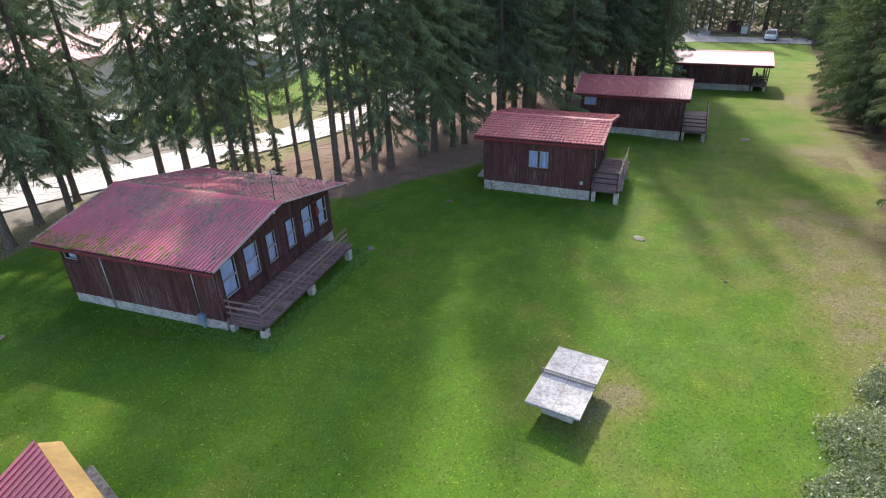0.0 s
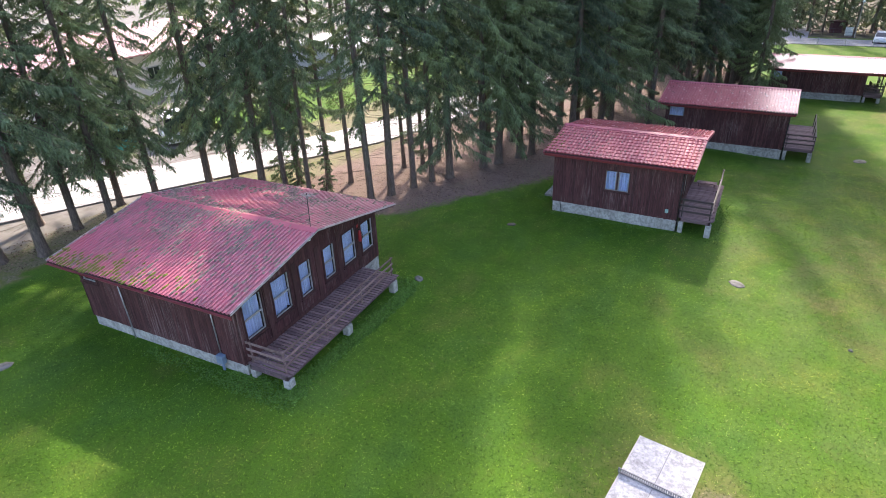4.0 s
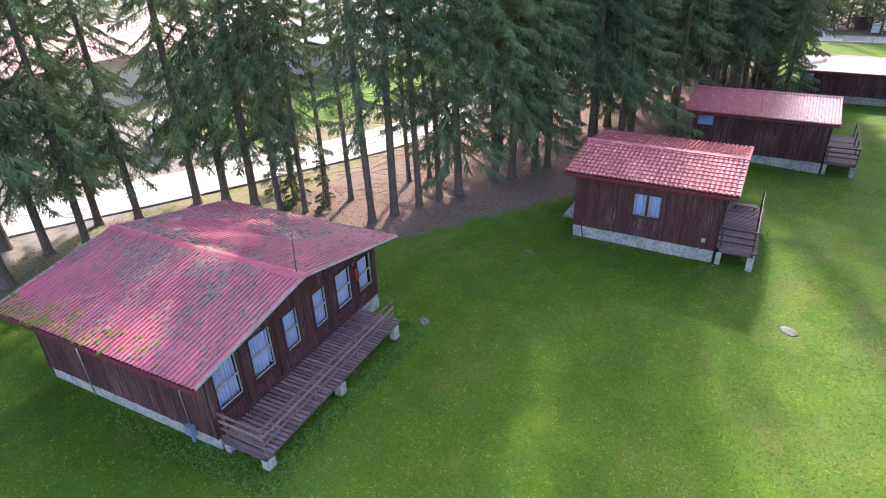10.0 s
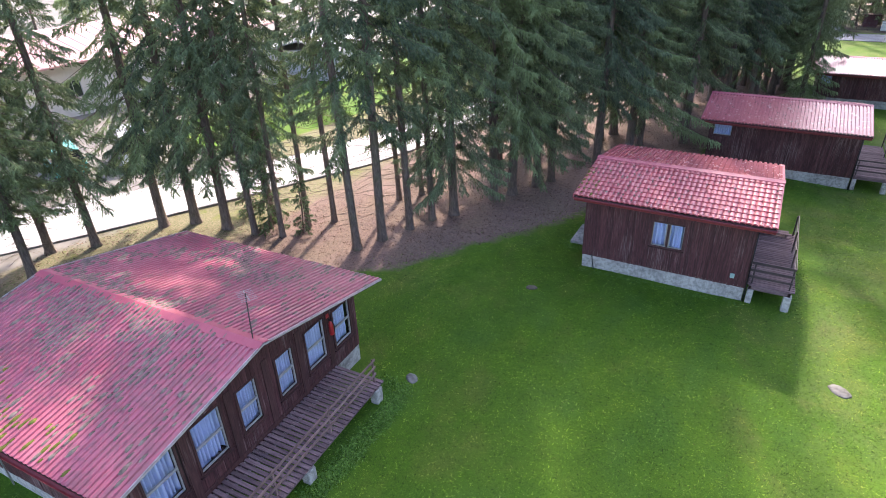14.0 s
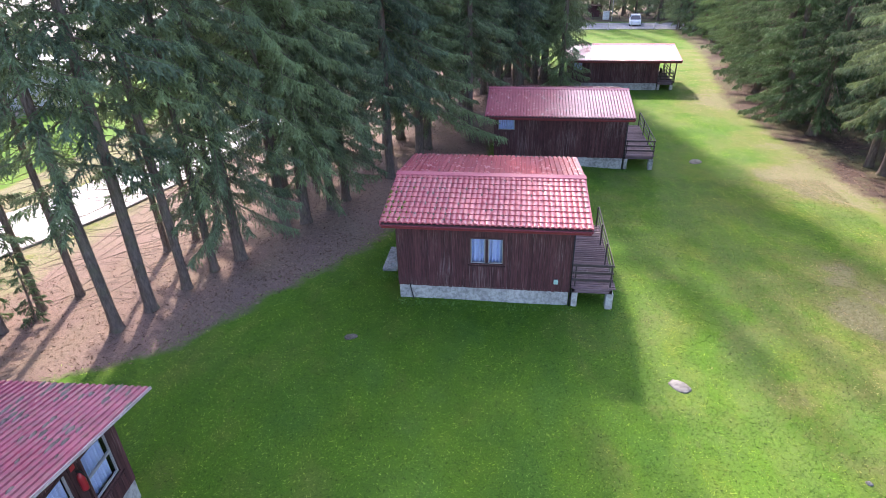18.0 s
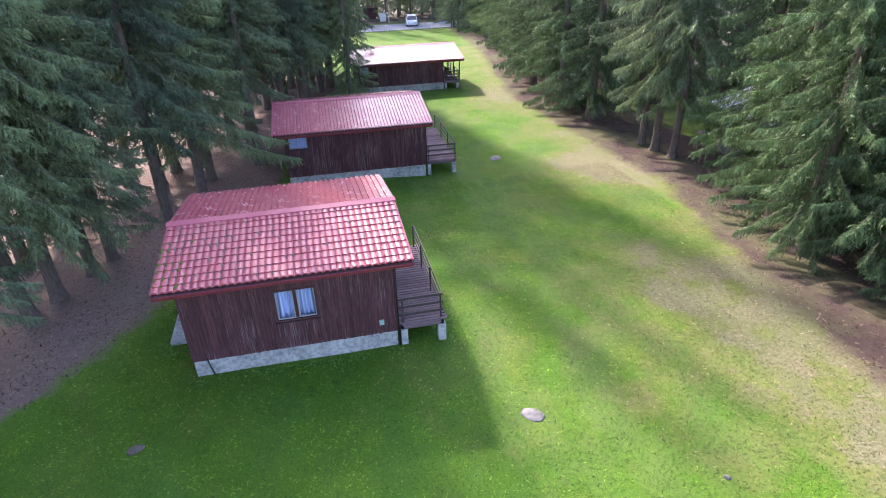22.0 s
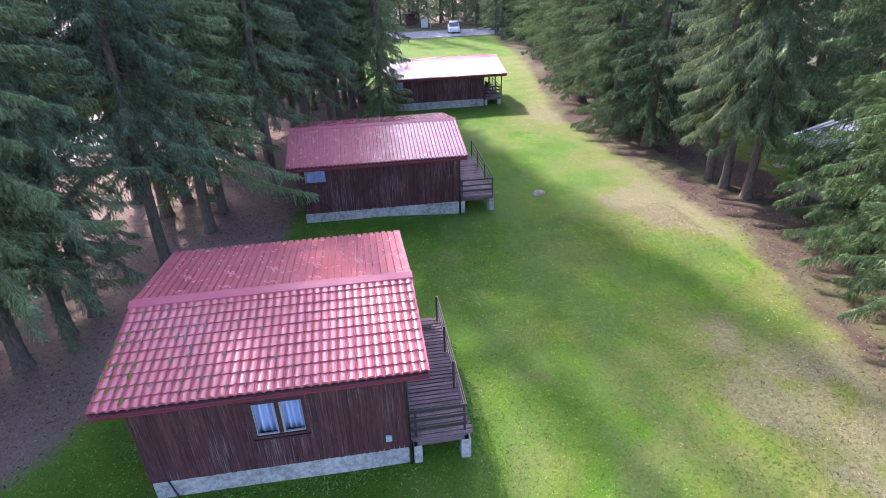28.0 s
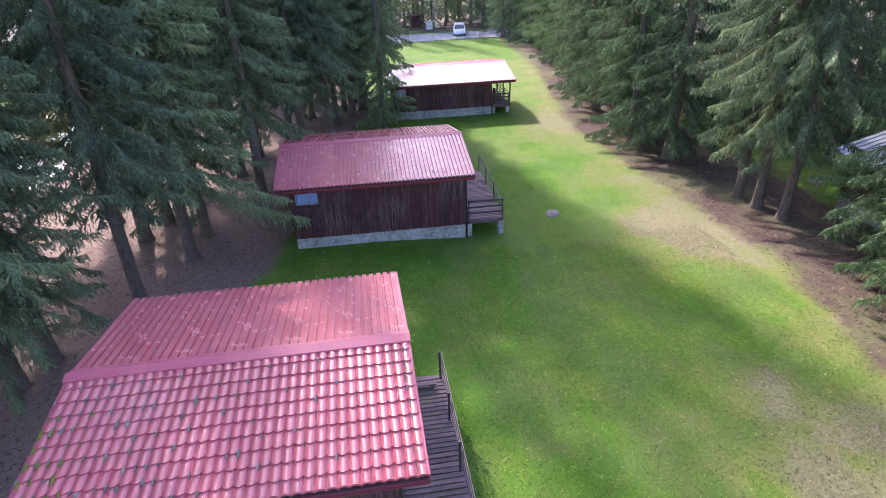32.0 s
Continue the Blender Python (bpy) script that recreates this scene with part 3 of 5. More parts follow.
def roof(house, x0, x1, yf, yr, yb, ze, zr, zb, front_kind, back_kind, front_mat, back_mat, pitch_f, pitch_b, verge="roof_trim", trim_mat="roof_trim"):
    """A low gable roof: sheets front and back, ridge cap, verge trims, fascia, gutter and the boarded deck below."""
    w = x1 - x0
    for nm, kind, mt, pitch, ya, za in (("roof_front", front_kind, front_mat, pitch_f, yf, ze), ("roof_back", back_kind, back_mat, pitch_b, yb, zb)):
        r = part(nm, slab((x0 + 0.02, ya, za - 0.03), (x1 - 0.02, ya, za - 0.03), (x1 - 0.02, yr, zr - 0.03), (x0 + 0.02, yr, zr - 0.03), 0.05), "plank_trim", house)
        bmf = bmesh.new()
        bmf.from_mesh(r.data)
        bmesh.ops.recalc_face_normals(bmf, faces=bmf.faces)
        bmf.to_mesh(r.data)
        bmf.free()
        n = max(1, round(w / (pitch * 6)))
        sw = w / n
        ln = abs(yr - ya)
        me = sheet_mesh("sheet", sw + 0.002, ln, zr - za, kind, sw / 6, mt)
        for i in range(n):
            if ya < yr:
                m = pose(x0 + i * sw, ya, za)
            else:
                m = pose(x0 + (i + 1) * sw, ya, za, 0, 0, 180)
            share("sheet", me, r, m)
    cap = bmesh.new()
    sf, sb = (zr - ze) / (yr - yf), (zr - zb) / (yb - yr)
    cw = 0.2
    hf, hb = (0.082 if front_kind == "tile" else 0.036 if pitch_f < 0.16 else 0.058), (0.036 if pitch_b < 0.16 else 0.058)
    pts = [(yr - cw - 0.006, zr - cw * sf + hf - 0.028), (yr - cw, zr - cw * sf + hf), (yr - 0.03, zr + hf + 0.014), (yr, zr + max(hf, hb) + 0.022), (yr + 0.03, zr + hb + 0.014), (yr + cw, zr - cw * sb + hb), (yr + cw + 0.006, zr - cw * sb + hb - 0.028)]
    low = [(y, z - 0.006) for y, z in pts][::-1]
    ring = [[cap.verts.new((x, y, z)) for y, z in pts + low] for x in (x0 - 0.03, x1 + 0.03)]
    for i in range(len(pts + low)):
        j = (i + 1) % len(pts + low)
        cap.faces.new((ring[0][i], ring[0][j], ring[1][j], ring[1][i]))
    cap.faces.new(ring[0][::-1])
    cap.faces.new(ring[1])
    bmesh.ops.recalc_face_normals(cap, faces=cap.faces)
    part("ridge_cap", cap, trim_mat, house, "folded red ridge cap")
    lip = 0.09 if verge else 0.0
    for xa, sgn in ((x0, -1), (x1, 1)):
        for ya, za in ((yf, ze), (yb, zb)):
            bm = bmesh.new()
            for q0, q1, zlo, zhi in ((xa - 0.02 * sgn * -1, xa - lip * sgn, 0.03, 0.04), (xa + 0.02 * sgn, xa + 0.012 * sgn, -0.11 if verge else -0.035, 0.04 if verge else 0.012)):
                lo, hi = min(q0, q1), max(q0, q1)
                vs = [bm.verts.new((x, y, z)) for y, z in ((ya, za), (yr, zr)) for x, z in ((lo, z + zlo), (hi, z + zlo), (hi, z + zhi), (lo, z + zhi))]
                for f in ((0, 1, 2, 3), (7, 6, 5, 4), (0, 4, 5, 1), (1, 5, 6, 2), (2, 6, 7, 3), (3, 7, 4, 0)):
                    bm.faces.new([vs[i] for i in f])
            bmesh.ops.recalc_face_normals(bm, faces=bm.faces)
            part("verge_trim", bm, verge or "pale_edge", house)
    part("fascia", boxes((x0 + 0.02, yf + 0.02, ze - 0.2, x1 - 0.02, yf + 0.045, ze - 0.035), bev=0.004), "fascia", house, "red painted fascia board")
    gut = bmesh.new()
    segs = 7
    ring = [[gut.verts.new((x, yf - 0.045 - 0.055 * math.cos(math.pi * i / segs), ze - 0.05 - 0.055 * math.sin(math.pi * i / segs))) for i in range(segs + 1)] for x in (x0, x1)]
    inner = [[gut.verts.new((x, yf - 0.045 - 0.049 * math.cos(math.pi * i / segs), ze - 0.05 - 0.049 * math.sin(math.pi * i / segs))) for i in range(segs + 1)] for x in (x0, x1)]
    for rr in (ring, inner):
        for i in range(segs):
            gut.faces.new((rr[0][i], rr[0][i + 1], rr[1][i + 1], rr[1][i]))
    for e in (0, segs):
        gut.faces.new((ring[0][e], ring[1][e], inner[1][e], inner[0][e]))
    bmesh.ops.recalc_face_normals(gut, faces=gut.faces)
    part("gutter", gut, "fascia", house, "red half-round gutter", True)


def cabin(label, x, y, z0, turn, W, D, found, ov, ze, yr, zr, zb, kinds, gable_windows=(), front_windows=(), deck_spec=None, mats=None, base_drop=0.8):
    """A timber cabin on a rendered base. Local x -W..0, y 0..D; heights are above z0."""
    h = thing("cabin", pose(x, y, z0, 0, 0, turn), label, "cabin", "row of holiday cabins")
    of, ob_, ol, orr = ov
    part("foundation", boxes((-W, 0.0, -base_drop, 0.0, D, found), bev=0.015), "concrete", h, "grey rendered concrete base")
    part("floor_slab", boxes((-W + 0.1, 0.1, found + 0.01, -0.1, D - 0.1, found + 0.05)), "dark_room", h)
    yf, yb = -of, D + ob_
    sf, sb = (zr - ze) / (yr - yf), (zr - zb) / (yb - yr)
    under = lambda v: (ze + (v - yf) * sf if v <= yr else zr - (v - yr) * sb) - 0.085
    zw = found + 0.01
    front_win = [(a, found + b, c, found + d) for a, b, c, d, *_ in front_windows]
    gab_win = [(a, found + b, c, found + d) for a, b, c, d, *_ in gable_windows]
    pf = lambda u, d, z: (-W + u, d, z)
    pg = lambda u, d, z: (-d, u, z)
    wall_side(h, "wall_front", W, zw, lambda u: under(0.0), pf, front_win)
    wall_side(h, "wall_gable", D, zw, under, pg, gab_win, breaks=(yr,))
    wall_side(h, "wall_rear_gable", D, zw, under, lambda u, d, z: (-W + d, u, z), [], single=False, breaks=(yr,))
    wall_side(h, "wall_back", W, zw, lambda u: under(D), lambda u, d, z: (-W + u, D - d, z), [], single=False)
    for (a, b, c, d), spec in zip(front_win, front_windows):
        window(h, a, b, c, d, pf, spec[4], spec[5] if len(spec) > 5 else "white_frame")
    for (a, b, c, d), spec in zip(gab_win, gable_windows):
        window(h, a, b, c, d, pg, spec[4])
    roof(h, -W - ol, orr, yf, yr, yb, ze, zr, zb, *kinds)
    for cx in (-W - 0.012, -0.03):
        part("corner_board", boxes((cx, -0.05, found - 0.05, cx + 0.04, -0.026, under(0.0) - 0.01), bev=0.004), "plank_trim", h)
    if deck_spec:
        deck(h, *deck_spec)
    return h


RIBBED = ("rib", "rib", "roof_rib", "roof_rib", 0.175, 0.175)
A = cabin("brown timber cabin with mossy red corrugated roof and long veranda", -9.65, -16.35, 0.52, 2.3, 6.85, 7.5, 0.43, (0.62, 0.7, 0.45, 0.55), 2.72, 3.42, 3.43, 2.4,
          ("rib", "rib", "roof_old", "roof_old", 0.15, 0.15, ""),
          gable_windows=[(0.25, 0.68, 1.05, 1.98, "h"), (1.51, 0.67, 2.31, 1.98, "h"), (2.82, 0.67, 3.42, 1.88, "h"), (4.12, 0.64, 4.73, 1.84, "h"), (5.25, 0.6, 6.03, 1.85, "h"), (6.44, 0.56, 7.2, 1.75, "h")],
          front_windows=[(0.08, 1.4, 0.78, 1.74, "")],
          deck_spec=(0.0, 6.3, 1.62, 0.47, 0.2, 4, 0.77, "rail", -0.35))
B = cabin("brown timber cabin with red pressed tile roof and veranda", 0.0, 0.0, 0.0, 0, 5.72, 5.9, 0.58, (0.49, 0.48, 0.4, 0.5), 3.12, 2.75, 3.49, 2.87,
          ("tile", "rib", "roof_tile", "roof_rib", 0.183, 0.186),
          gable_windows=[(0.6, 0.7, 1.5, 1.9, "v"), (3.6, 0.7, 4.5, 1.9, "v")],
          front_windows=[(2.45, 0.92, 3.5, 1.85, "v")],
          deck_spec=(-0.05, 4.62, 1.5, 0.74, 0.17, 4, 0.86, "steel_rail", -0.3))
C = cabin("brown timber cabin with red ribbed steel roof beside spruces", 3.95, 15.08, -0.95, -0.8, 7.1, 6.9, 0.68, (0.45, 0.45, 0.5, 0.35), 3.01, 3.1, 3.65, 2.72, RIBBED,
          gable_windows=[(0.6, 0.7, 1.5, 1.9, "v"), (4.0, 0.7, 4.9, 1.9, "v")],
          front_windows=[(0.2, 1.45, 1.1, 2.1, "")],
          deck_spec=(0.05, 5.65, 1.72, 0.78, 0.08, 4, 0.85, "steel_rail", -0.3))
Dcab = cabin("brown timber cabin with sunlit ribbed roof over a corner porch", 9.6, 35.0, -1.5, -0.5, 7.1, 6.4, 0.58, (0.4, 0.4, 0.5, 1.7), 2.45, 3.3, 3.08, 2.5, ("rib", "rib", "roof_glare", "roof_glare", 0.175, 0.175),
             front_windows=[(0.15, 1.0, 0.85, 1.65, "")],
             deck_spec=(0.05, 4.5, 1.4, 0.6, 0.08, 4, 0.8, "steel_rail", -0.3))
for yy in (0.1, 2.2, 4.3):
    part("porch_post", boxes((1.36, yy - 0.045, 0.55, 1.44, yy + 0.045, 2.36 + 0.17 * yy if yy < 3.3 else 2.62), bev=0.008), "steel_rail", Dcab)

# ---- spruces ----


def spruce_parts(seed, height, base, reach, thick, fine=1.0, low_density=1.0, dead=6, sag=0.55, crowd=1.0, hang_k=1.0, extra=()):
    """Trunk and crown meshes of one spruce. base: height of the lowest green boughs; reach: longest bough."""
    rnd = np.random.RandomState(seed)
    # trunk
    n, rings = 9, 16
    verts, faces = [], []
    bend = rnd.uniform(-0.25, 0.25, 2)
    zs = np.concatenate([[-0.35, 0.0, 0.25], np.linspace(0.9, height, rings - 3)])

    def centre(z):
        f = max(z, 0) / height
        return np.array([bend[0] * math.sin(f * 3), bend[1] * math.sin(f * 2.4), z])

    for z in zs:
        r = thick * (1 - max(z, 0) / height) ** 0.85 + 0.012
        if z < 0.3:
            r *= 1.45 - 1.3 * max(z, 0)
        c = centre(z)
        for i in range(n):
            a = 2 * math.pi * i / n
            rr = r * (1 + 0.12 * math.sin(3 * a + seed) * (1.0 if z < 0.5 else 0.35))
            verts.append((c[0] + rr * math.cos(a), c[1] + rr * math.sin(a), z))
    for j in range(len(zs) - 1):
        for i in range(n):
            a, b = j * n + i, j * n + (i + 1) % n
            faces.append((a, b, b + n, a + n))
    trunk_v, trunk_f = verts, faces
    tv, tf = list(trunk_v), list(trunk_f)

    def stick(p0, p1, r0):
        d = p1 - p0
        s = np.cross(d, (0.3, 0.2, 1.0))
        s /= np.linalg.norm(s) + 1e-9
        u = np.cross(s, d)
        u /= np.linalg.norm(u) + 1e-9
        k0 = len(tv)
        for c, r in ((p0, r0), (p1, r0 * 0.35)):
            for a in (0, 2.094, 4.189):
                tv.append(tuple(c + r * (math.cos(a) * s + math.sin(a) * u)))
        for i in range(3):
            tf.append((k0 + i, k0 + (i + 1) % 3, k0 + 3 + (i + 1) % 3, k0 + 3 + i))

    tris, tones = [], []

    def tufts(p, axis_dir, tone, size, wide):
        """count slivers round the points p, pointing along axis_dir with some scatter."""
        m = len(p)
        d = axis_dir + rnd.normal(0, 0.42, (m, 3))
        d /= np.linalg.norm(d, axis=1, keepdims=True) + 1e-9
        o = rnd.normal(0, 1, (m, 3))
        o -= (o * d).sum(1, keepdims=True) * d
        o /= np.linalg.norm(o, axis=1, keepdims=True) + 1e-9
        ln = size * rnd.uniform(0.6, 1.35, (m, 1))
        wd = wide * rnd.uniform(0.7, 1.3, (m, 1))
        back = p - d * ln * 0.35
        tones.append(np.broadcast_to(np.asarray(tone, float), (m,)))
        tris.append(np.stack([back - o * wd * 0.5, back + o * wd * 0.5, p + d * ln * 0.65], 1))

    def bough(z, a, L, droop, f, high):
        """One bough with hanging side twigs."""
        out = np.array([math.cos(a), math.sin(a), 0.0])
        lat = np.array([-math.sin(a), math.cos(a), 0.0])
        c0 = centre(z)
        sway = rnd.uniform(-0.12, 0.12)
        own = rnd.uniform(0.0, 0.4)

        def at(s):
            s = np.asarray(s)[..., None]
            lift = 0.3 * f * s - droop * s ** 1.25 + droop * 0.9 * np.clip(s - 0.55, 0, 1) ** 1.6
            return c0 + out * (L * s) + np.array([0, 0, 1.0]) * (L * lift) + lat * (sway * L * s * s)

        stick(at(0.0), at(0.45), 0.011 + 0.008 * L)
        stick(at(0.45), at(0.92), 0.007 + 0.004 * L)
        step = (0.1 if not high else 0.3) / fine
        nt = max(3, int(L / step))
        for side in (-1, 1):
            s = np.clip(0.12 + 0.88 * ((np.arange(nt) + rnd.uniform(0, 0.9, nt)) / nt) ** 0.8, 0, 1)
            tl = np.clip((0.2 + 0.2 * L * (1 - s) ** 0.7 * np.clip(s * 3, 0.25, 1)) * rnd.uniform(0.55, 1.3, nt), 0.14, 0.85)
            p0 = at(s)
            hang = rnd.uniform(0.35, 1.35, (nt, 1)) * (1 - 0.6 * f) * hang_k
            tdir = out * 0.55 + lat * side * rnd.uniform(0.35, 1.0, (nt, 1)) + np.array([0, 0, -1.0]) * hang
            tdir /= np.linalg.norm(tdir, axis=1, keepdims=True)
            q = 8 if not high else 3
            twig = rnd.uniform(-0.22, 0.3, nt)
            for m in range(q):
                r = (m + rnd.uniform(0.2, 0.9, (nt, 1))) / q
                pp = p0 + tdir * tl[:, None] * r + np.array([0, 0, -1.0]) * (0.22 * tl[:, None] * r * r)
                # twig bases lighter: sky light on the bough's top edge put into the tone
                tufts(pp, tdir + np.array([0, 0, -0.2]) * r, own + 0.8 * twig + 0.25 * s + 0.34 * (1 - r[:, 0]) ** 1.5, (0.17 if not high else 0.36) / fine ** 0.5, (0.05 if not high else 0.11) / fine ** 0.5)
        s = np.linspace(0.25, 1.0, max(3, int(9 * L)))
        tufts(at(s) + rnd.normal(0, 0.02, (len(s), 3)), np.tile(out, (len(s), 1)), own + 0.5 * s, 0.2, 0.05)

    z = base
    while z < height - 0.4:
        f = (z - base) / (height - base)
        high = z > 15.0
        length = reach * ((1 - f) ** 0.75) * (0.6 + 0.4 * min(1, (z - base) / 2.0 + 0.3))
        per = 5 if not high else 4
        a0 = rnd.uniform(0, 6.3)
        for b in range(per):
            if (z < base + 2.5 and rnd.rand() > low_density) or rnd.rand() < 0.06:
                continue
            L = length * rnd.uniform(0.6, 1.15)
            if L > 0.25:
                bough(z + rnd.uniform(-0.2, 0.2), a0 + 2 * math.pi * b / per + rnd.uniform(-0.4, 0.4), L, sag * (1 - 0.75 * f) * rnd.uniform(0.6, 1.4), f, high)
        z += (0.52 if not high else 0.75) * rnd.uniform(0.75, 1.25) / (fine ** 0.4) / crowd
    for z, a, L, droop in extra:
        bough(z, radians(a), L, droop, 0.0, False)
    # dry twigs on the bare stem
    for i in range(dead):
        zz = rnd.uniform(1.2, max(1.6, base + 1.0))
        a = rnd.uniform(0, 6.3)
        o = np.array([math.cos(a), math.sin(a), rnd.uniform(-0.35, 0.1)])
        stick(centre(zz), centre(zz) + o * rnd.uniform(0.4, 1.7), 0.01)
    return tv, tf, np.concatenate(tris), np.concatenate(tones)


def tri_mesh(name, tris, mat, tone=None):
    me = bpy.data.meshes.new(name)
    n = len(tris)
    me.vertices.add(3 * n)
    me.vertices.foreach_set("co", np.ascontiguousarray(tris, dtype=np.float32).ravel())
    me.loops.add(3 * n)
    me.loops.foreach_set("vertex_index", np.arange(3 * n, dtype=np.int32))
    me.polygons.add(n)
    me.polygons.foreach_set("loop_start", np.arange(0, 3 * n, 3, dtype=np.int32))
    me.update(calc_edges=True)
    me.materials.append(M[mat])
    if tone is not None:
        at = me.attributes.new("tone", "FLOAT", "POINT")
        at.data.foreach_set("value", np.repeat(tone, 3).astype(np.float32))
    return me


def spruce_proto(seed, height, base, reach, thick, mat, **kw):
    tv, tf, tris, tone = spruce_parts(seed, height, base, reach, thick, **kw)
    tm = bpy.data.meshes.new("trunk")
    tm.from_pydata(tv, [], tf)
    tm.polygons.foreach_set("use_smooth", [True] * len(tm.polygons))
    tm.materials.append(M["bark"])
    return tm, tri_mesh("crown", tris, mat, tone)


def plant(proto, x, y, turn, size, label, group):
    t = thing("spruce_tree", Matrix.Translation((x, y, ground_z(x, y) - 0.05)) @ Matrix.Rotation(radians(turn), 4, "Z") @ Matrix.Scale(size, 4), label, "tree", group)
    share("trunk", proto[0], t, Matrix())
    share("crown", proto[1], t, Matrix())
    return t


P_BARE = [spruce_proto(11, 28, 4.8, 2.6, 0.17, "needles", low_density=0.45, dead=110, crowd=0.85), spruce_proto(12, 26, 3.6, 2.2, 0.13, "needles", low_density=0.6, dead=100, sag=0.75, crowd=0.9), spruce_proto(13, 25, 6.0, 1.7, 0.12, "needles", low_density=0.4, dead=90, crowd=0.5)]
P_DENSE = [spruce_proto(15, 27, 3.3, 2.4, 0.17, "needles", dead=90, sag=0.8, crowd=1.02), spruce_proto(16, 26, 3.6, 2.6, 0.18, "needles", dead=90, sag=0.9, crowd=0.98)]
P_MID = [spruce_proto(21, 27, 4.6, 3.4, 0.23, "needles", low_density=0.7, dead=30, sag=0.75, crowd=1.4), spruce_proto(22, 26, 5.2, 3.1, 0.2, "needles", low_density=0.7, dead=40, sag=0.65, crowd=1.3), spruce_proto(23, 28, 3.6, 3.6, 0.25, "needles", low_density=0.65, dead=24, sag=0.85, crowd=1.35)]
P_LOW = [spruce_proto(31, 24, 1.7, 3.1, 0.25, "needles_light", dead=2, fine=1.25, crowd=0.95, hang_k=1.5), spruce_proto(32, 22, 1.2, 2.9, 0.22, "needles_light", dead=0, fine=1.25, crowd=0.95, hang_k=1.5), spruce_proto(33, 25, 2.3, 3.2, 0.26, "needles_light", dead=4, fine=1.25, crowd=1.0, hang_k=1.5)]
P_NEAR_L = [spruce_proto(51, 27, 3.8, 3.4, 0.23, "needles", low_density=0.75, dead=30, sag=0.75, fine=1.5, crowd=1.15, hang_k=1.4), spruce_proto(52, 26, 4.4, 3.2, 0.21, "needles", low_density=0.75, dead=40, sag=0.7, fine=1.5, crowd=1.15, hang_k=1.4)]
P_NEAR_R = [spruce_proto(53, 24, 1.9, 3.0, 0.25, "needles_light", dead=2, fine=1.8, crowd=1.25, hang_k=1.7, sag=0.6), spruce_proto(54, 23, 1.5, 2.8, 0.22, "needles_light", dead=0, fine=1.8, crowd=1.25, hang_k=1.7, sag=0.55)]
P_FAR = [spruce_proto(41, 25, 2.0, 3.5, 0.24, "needles", fine=0.36, dead=0), spruce_proto(42, 22, 1.4, 3.1, 0.22, "needles", fine=0.42, dead=0)]
P_GROUP = spruce_proto(26, 26, 4.2, 3.3, 0.2, "needles", low_density=0.8, dead=24, sag=0.8, fine=1.5, hang_k=1.6)
P_SKIRT = spruce_proto(27, 27, 3.6, 3.2, 0.22, "needles", low_density=0.9, dead=30, fine=1.5, hang_k=1.5, sag=0.8, extra=tuple((2.2 + 0.25 * i, 40 + 97 * i, 2.8, 0.5) for i in range(8)))
P_SHORT = spruce_proto(24, 19.5, 4.4, 3.3, 0.22, "needles", low_density=0.7, dead=30, sag=0.75, crowd=1.3)
P_SLIM = spruce_proto(28, 22, 0.9, 2.2, 0.2, "needles", dead=4, sag=0.7, crowd=1.1, hang_k=1.5)
P_YOUNG = spruce_proto(29, 7.5, 0.5, 1.15, 0.07, "needles_light", dead=10, low_density=0.8, crowd=0.7)
P_BOUGH = spruce_proto(25, 27, 3.4, 3.2, 0.24, "needles", low_density=0.6, extra=((3.6, -8, 5.0, 0.5), (3.2, 2, 4.2, 0.55), (4.3, -20, 4.6, 0.4)))
BARE = [(-23.9, -5.0, 1), (-22.9, -4.0, 1), (-21.05, -3.8, 1), (-19.53, -3.65, 1), (-19.75, -2.25, 0), (-18.2, -3.3, 1), (-17.87, -1.96, 0), (-17.2, -0.9, 1), (-14.52, -2.8, 0), (-14.1, -1.57, 0), (-15.9, 2.65, 1), (-13.56, -0.1, 0), (-15.27, 3.8, 1), (-13.2, 1.25, 1), (-14.8, 5.0, 1), (-13.4, 9.3, 0), (-13.7, 14.2, 0), (-12.4, 11.2, 1), (-11.8, 19.8, 0)]
MID = [(-27.2, -12.5), (-25.1, -11.9), (-24.4, -10.6), (-24.8, -7.7), (-23.7, -14.3), (-24.6, -15.6), (-12.6, 2.3), (-11.7, 4.9), (-11.2, 6.0), (-10.5, 7.6), (-10.1, 8.8), (-9.9, 17.6), (-9.4, 19.4), (-8.6, 12.2), (-7.3, 17.6), (-6.9, 25.1), (-4.9, 19.3), (-5.5, 22.2), (-9.0, 23.5), (-6.3, 28.5), (-4.8, 32.2), (-3.4, 26.4), (-1.9, 29.0), (-2.2, 32.5), (-0.6, 36.6), (-4.4, 35.2), (-3.6, 37.0), (-1.2, 38.4), (-1.7, 34.6), (-3.0, 39.4), (-7.5, 33.0), (-5.8, 41.0), (-7.0, 45.0), (-9.2, 29.0), (-27.5, -16.5), (-30.0, -20.0), (-28.6, -14.4), (-26.0, -9.0), (0.3, 38.6), (-0.5, 41.2), (-0.2, 44.0), (-1.4, 47.0), (-1.0, 50.5), (-3.0, 43.5), (-29.8, -17.6), (-32.5, -21.5)]
LOW = [(15.9, 2.0), (16.4, -2.6), (17.3, 5.2), (18.4, 8.6), (18.9, 1.2), (19.6, 5.4), (16.9, -0.4), (16.0, -5.2), (14.2, -7.5), (17.0, 22.5), (16.4, 26.0), (16.9, 29.8), (17.3, 34.0), (18.4, 38.5), (19.2, 43.0), (20.2, 48.0), (20.8, 53.0), (21.6, 58.0), (22.0, 63.5), (22.3, 69.0)]
rnd = random.Random(5)
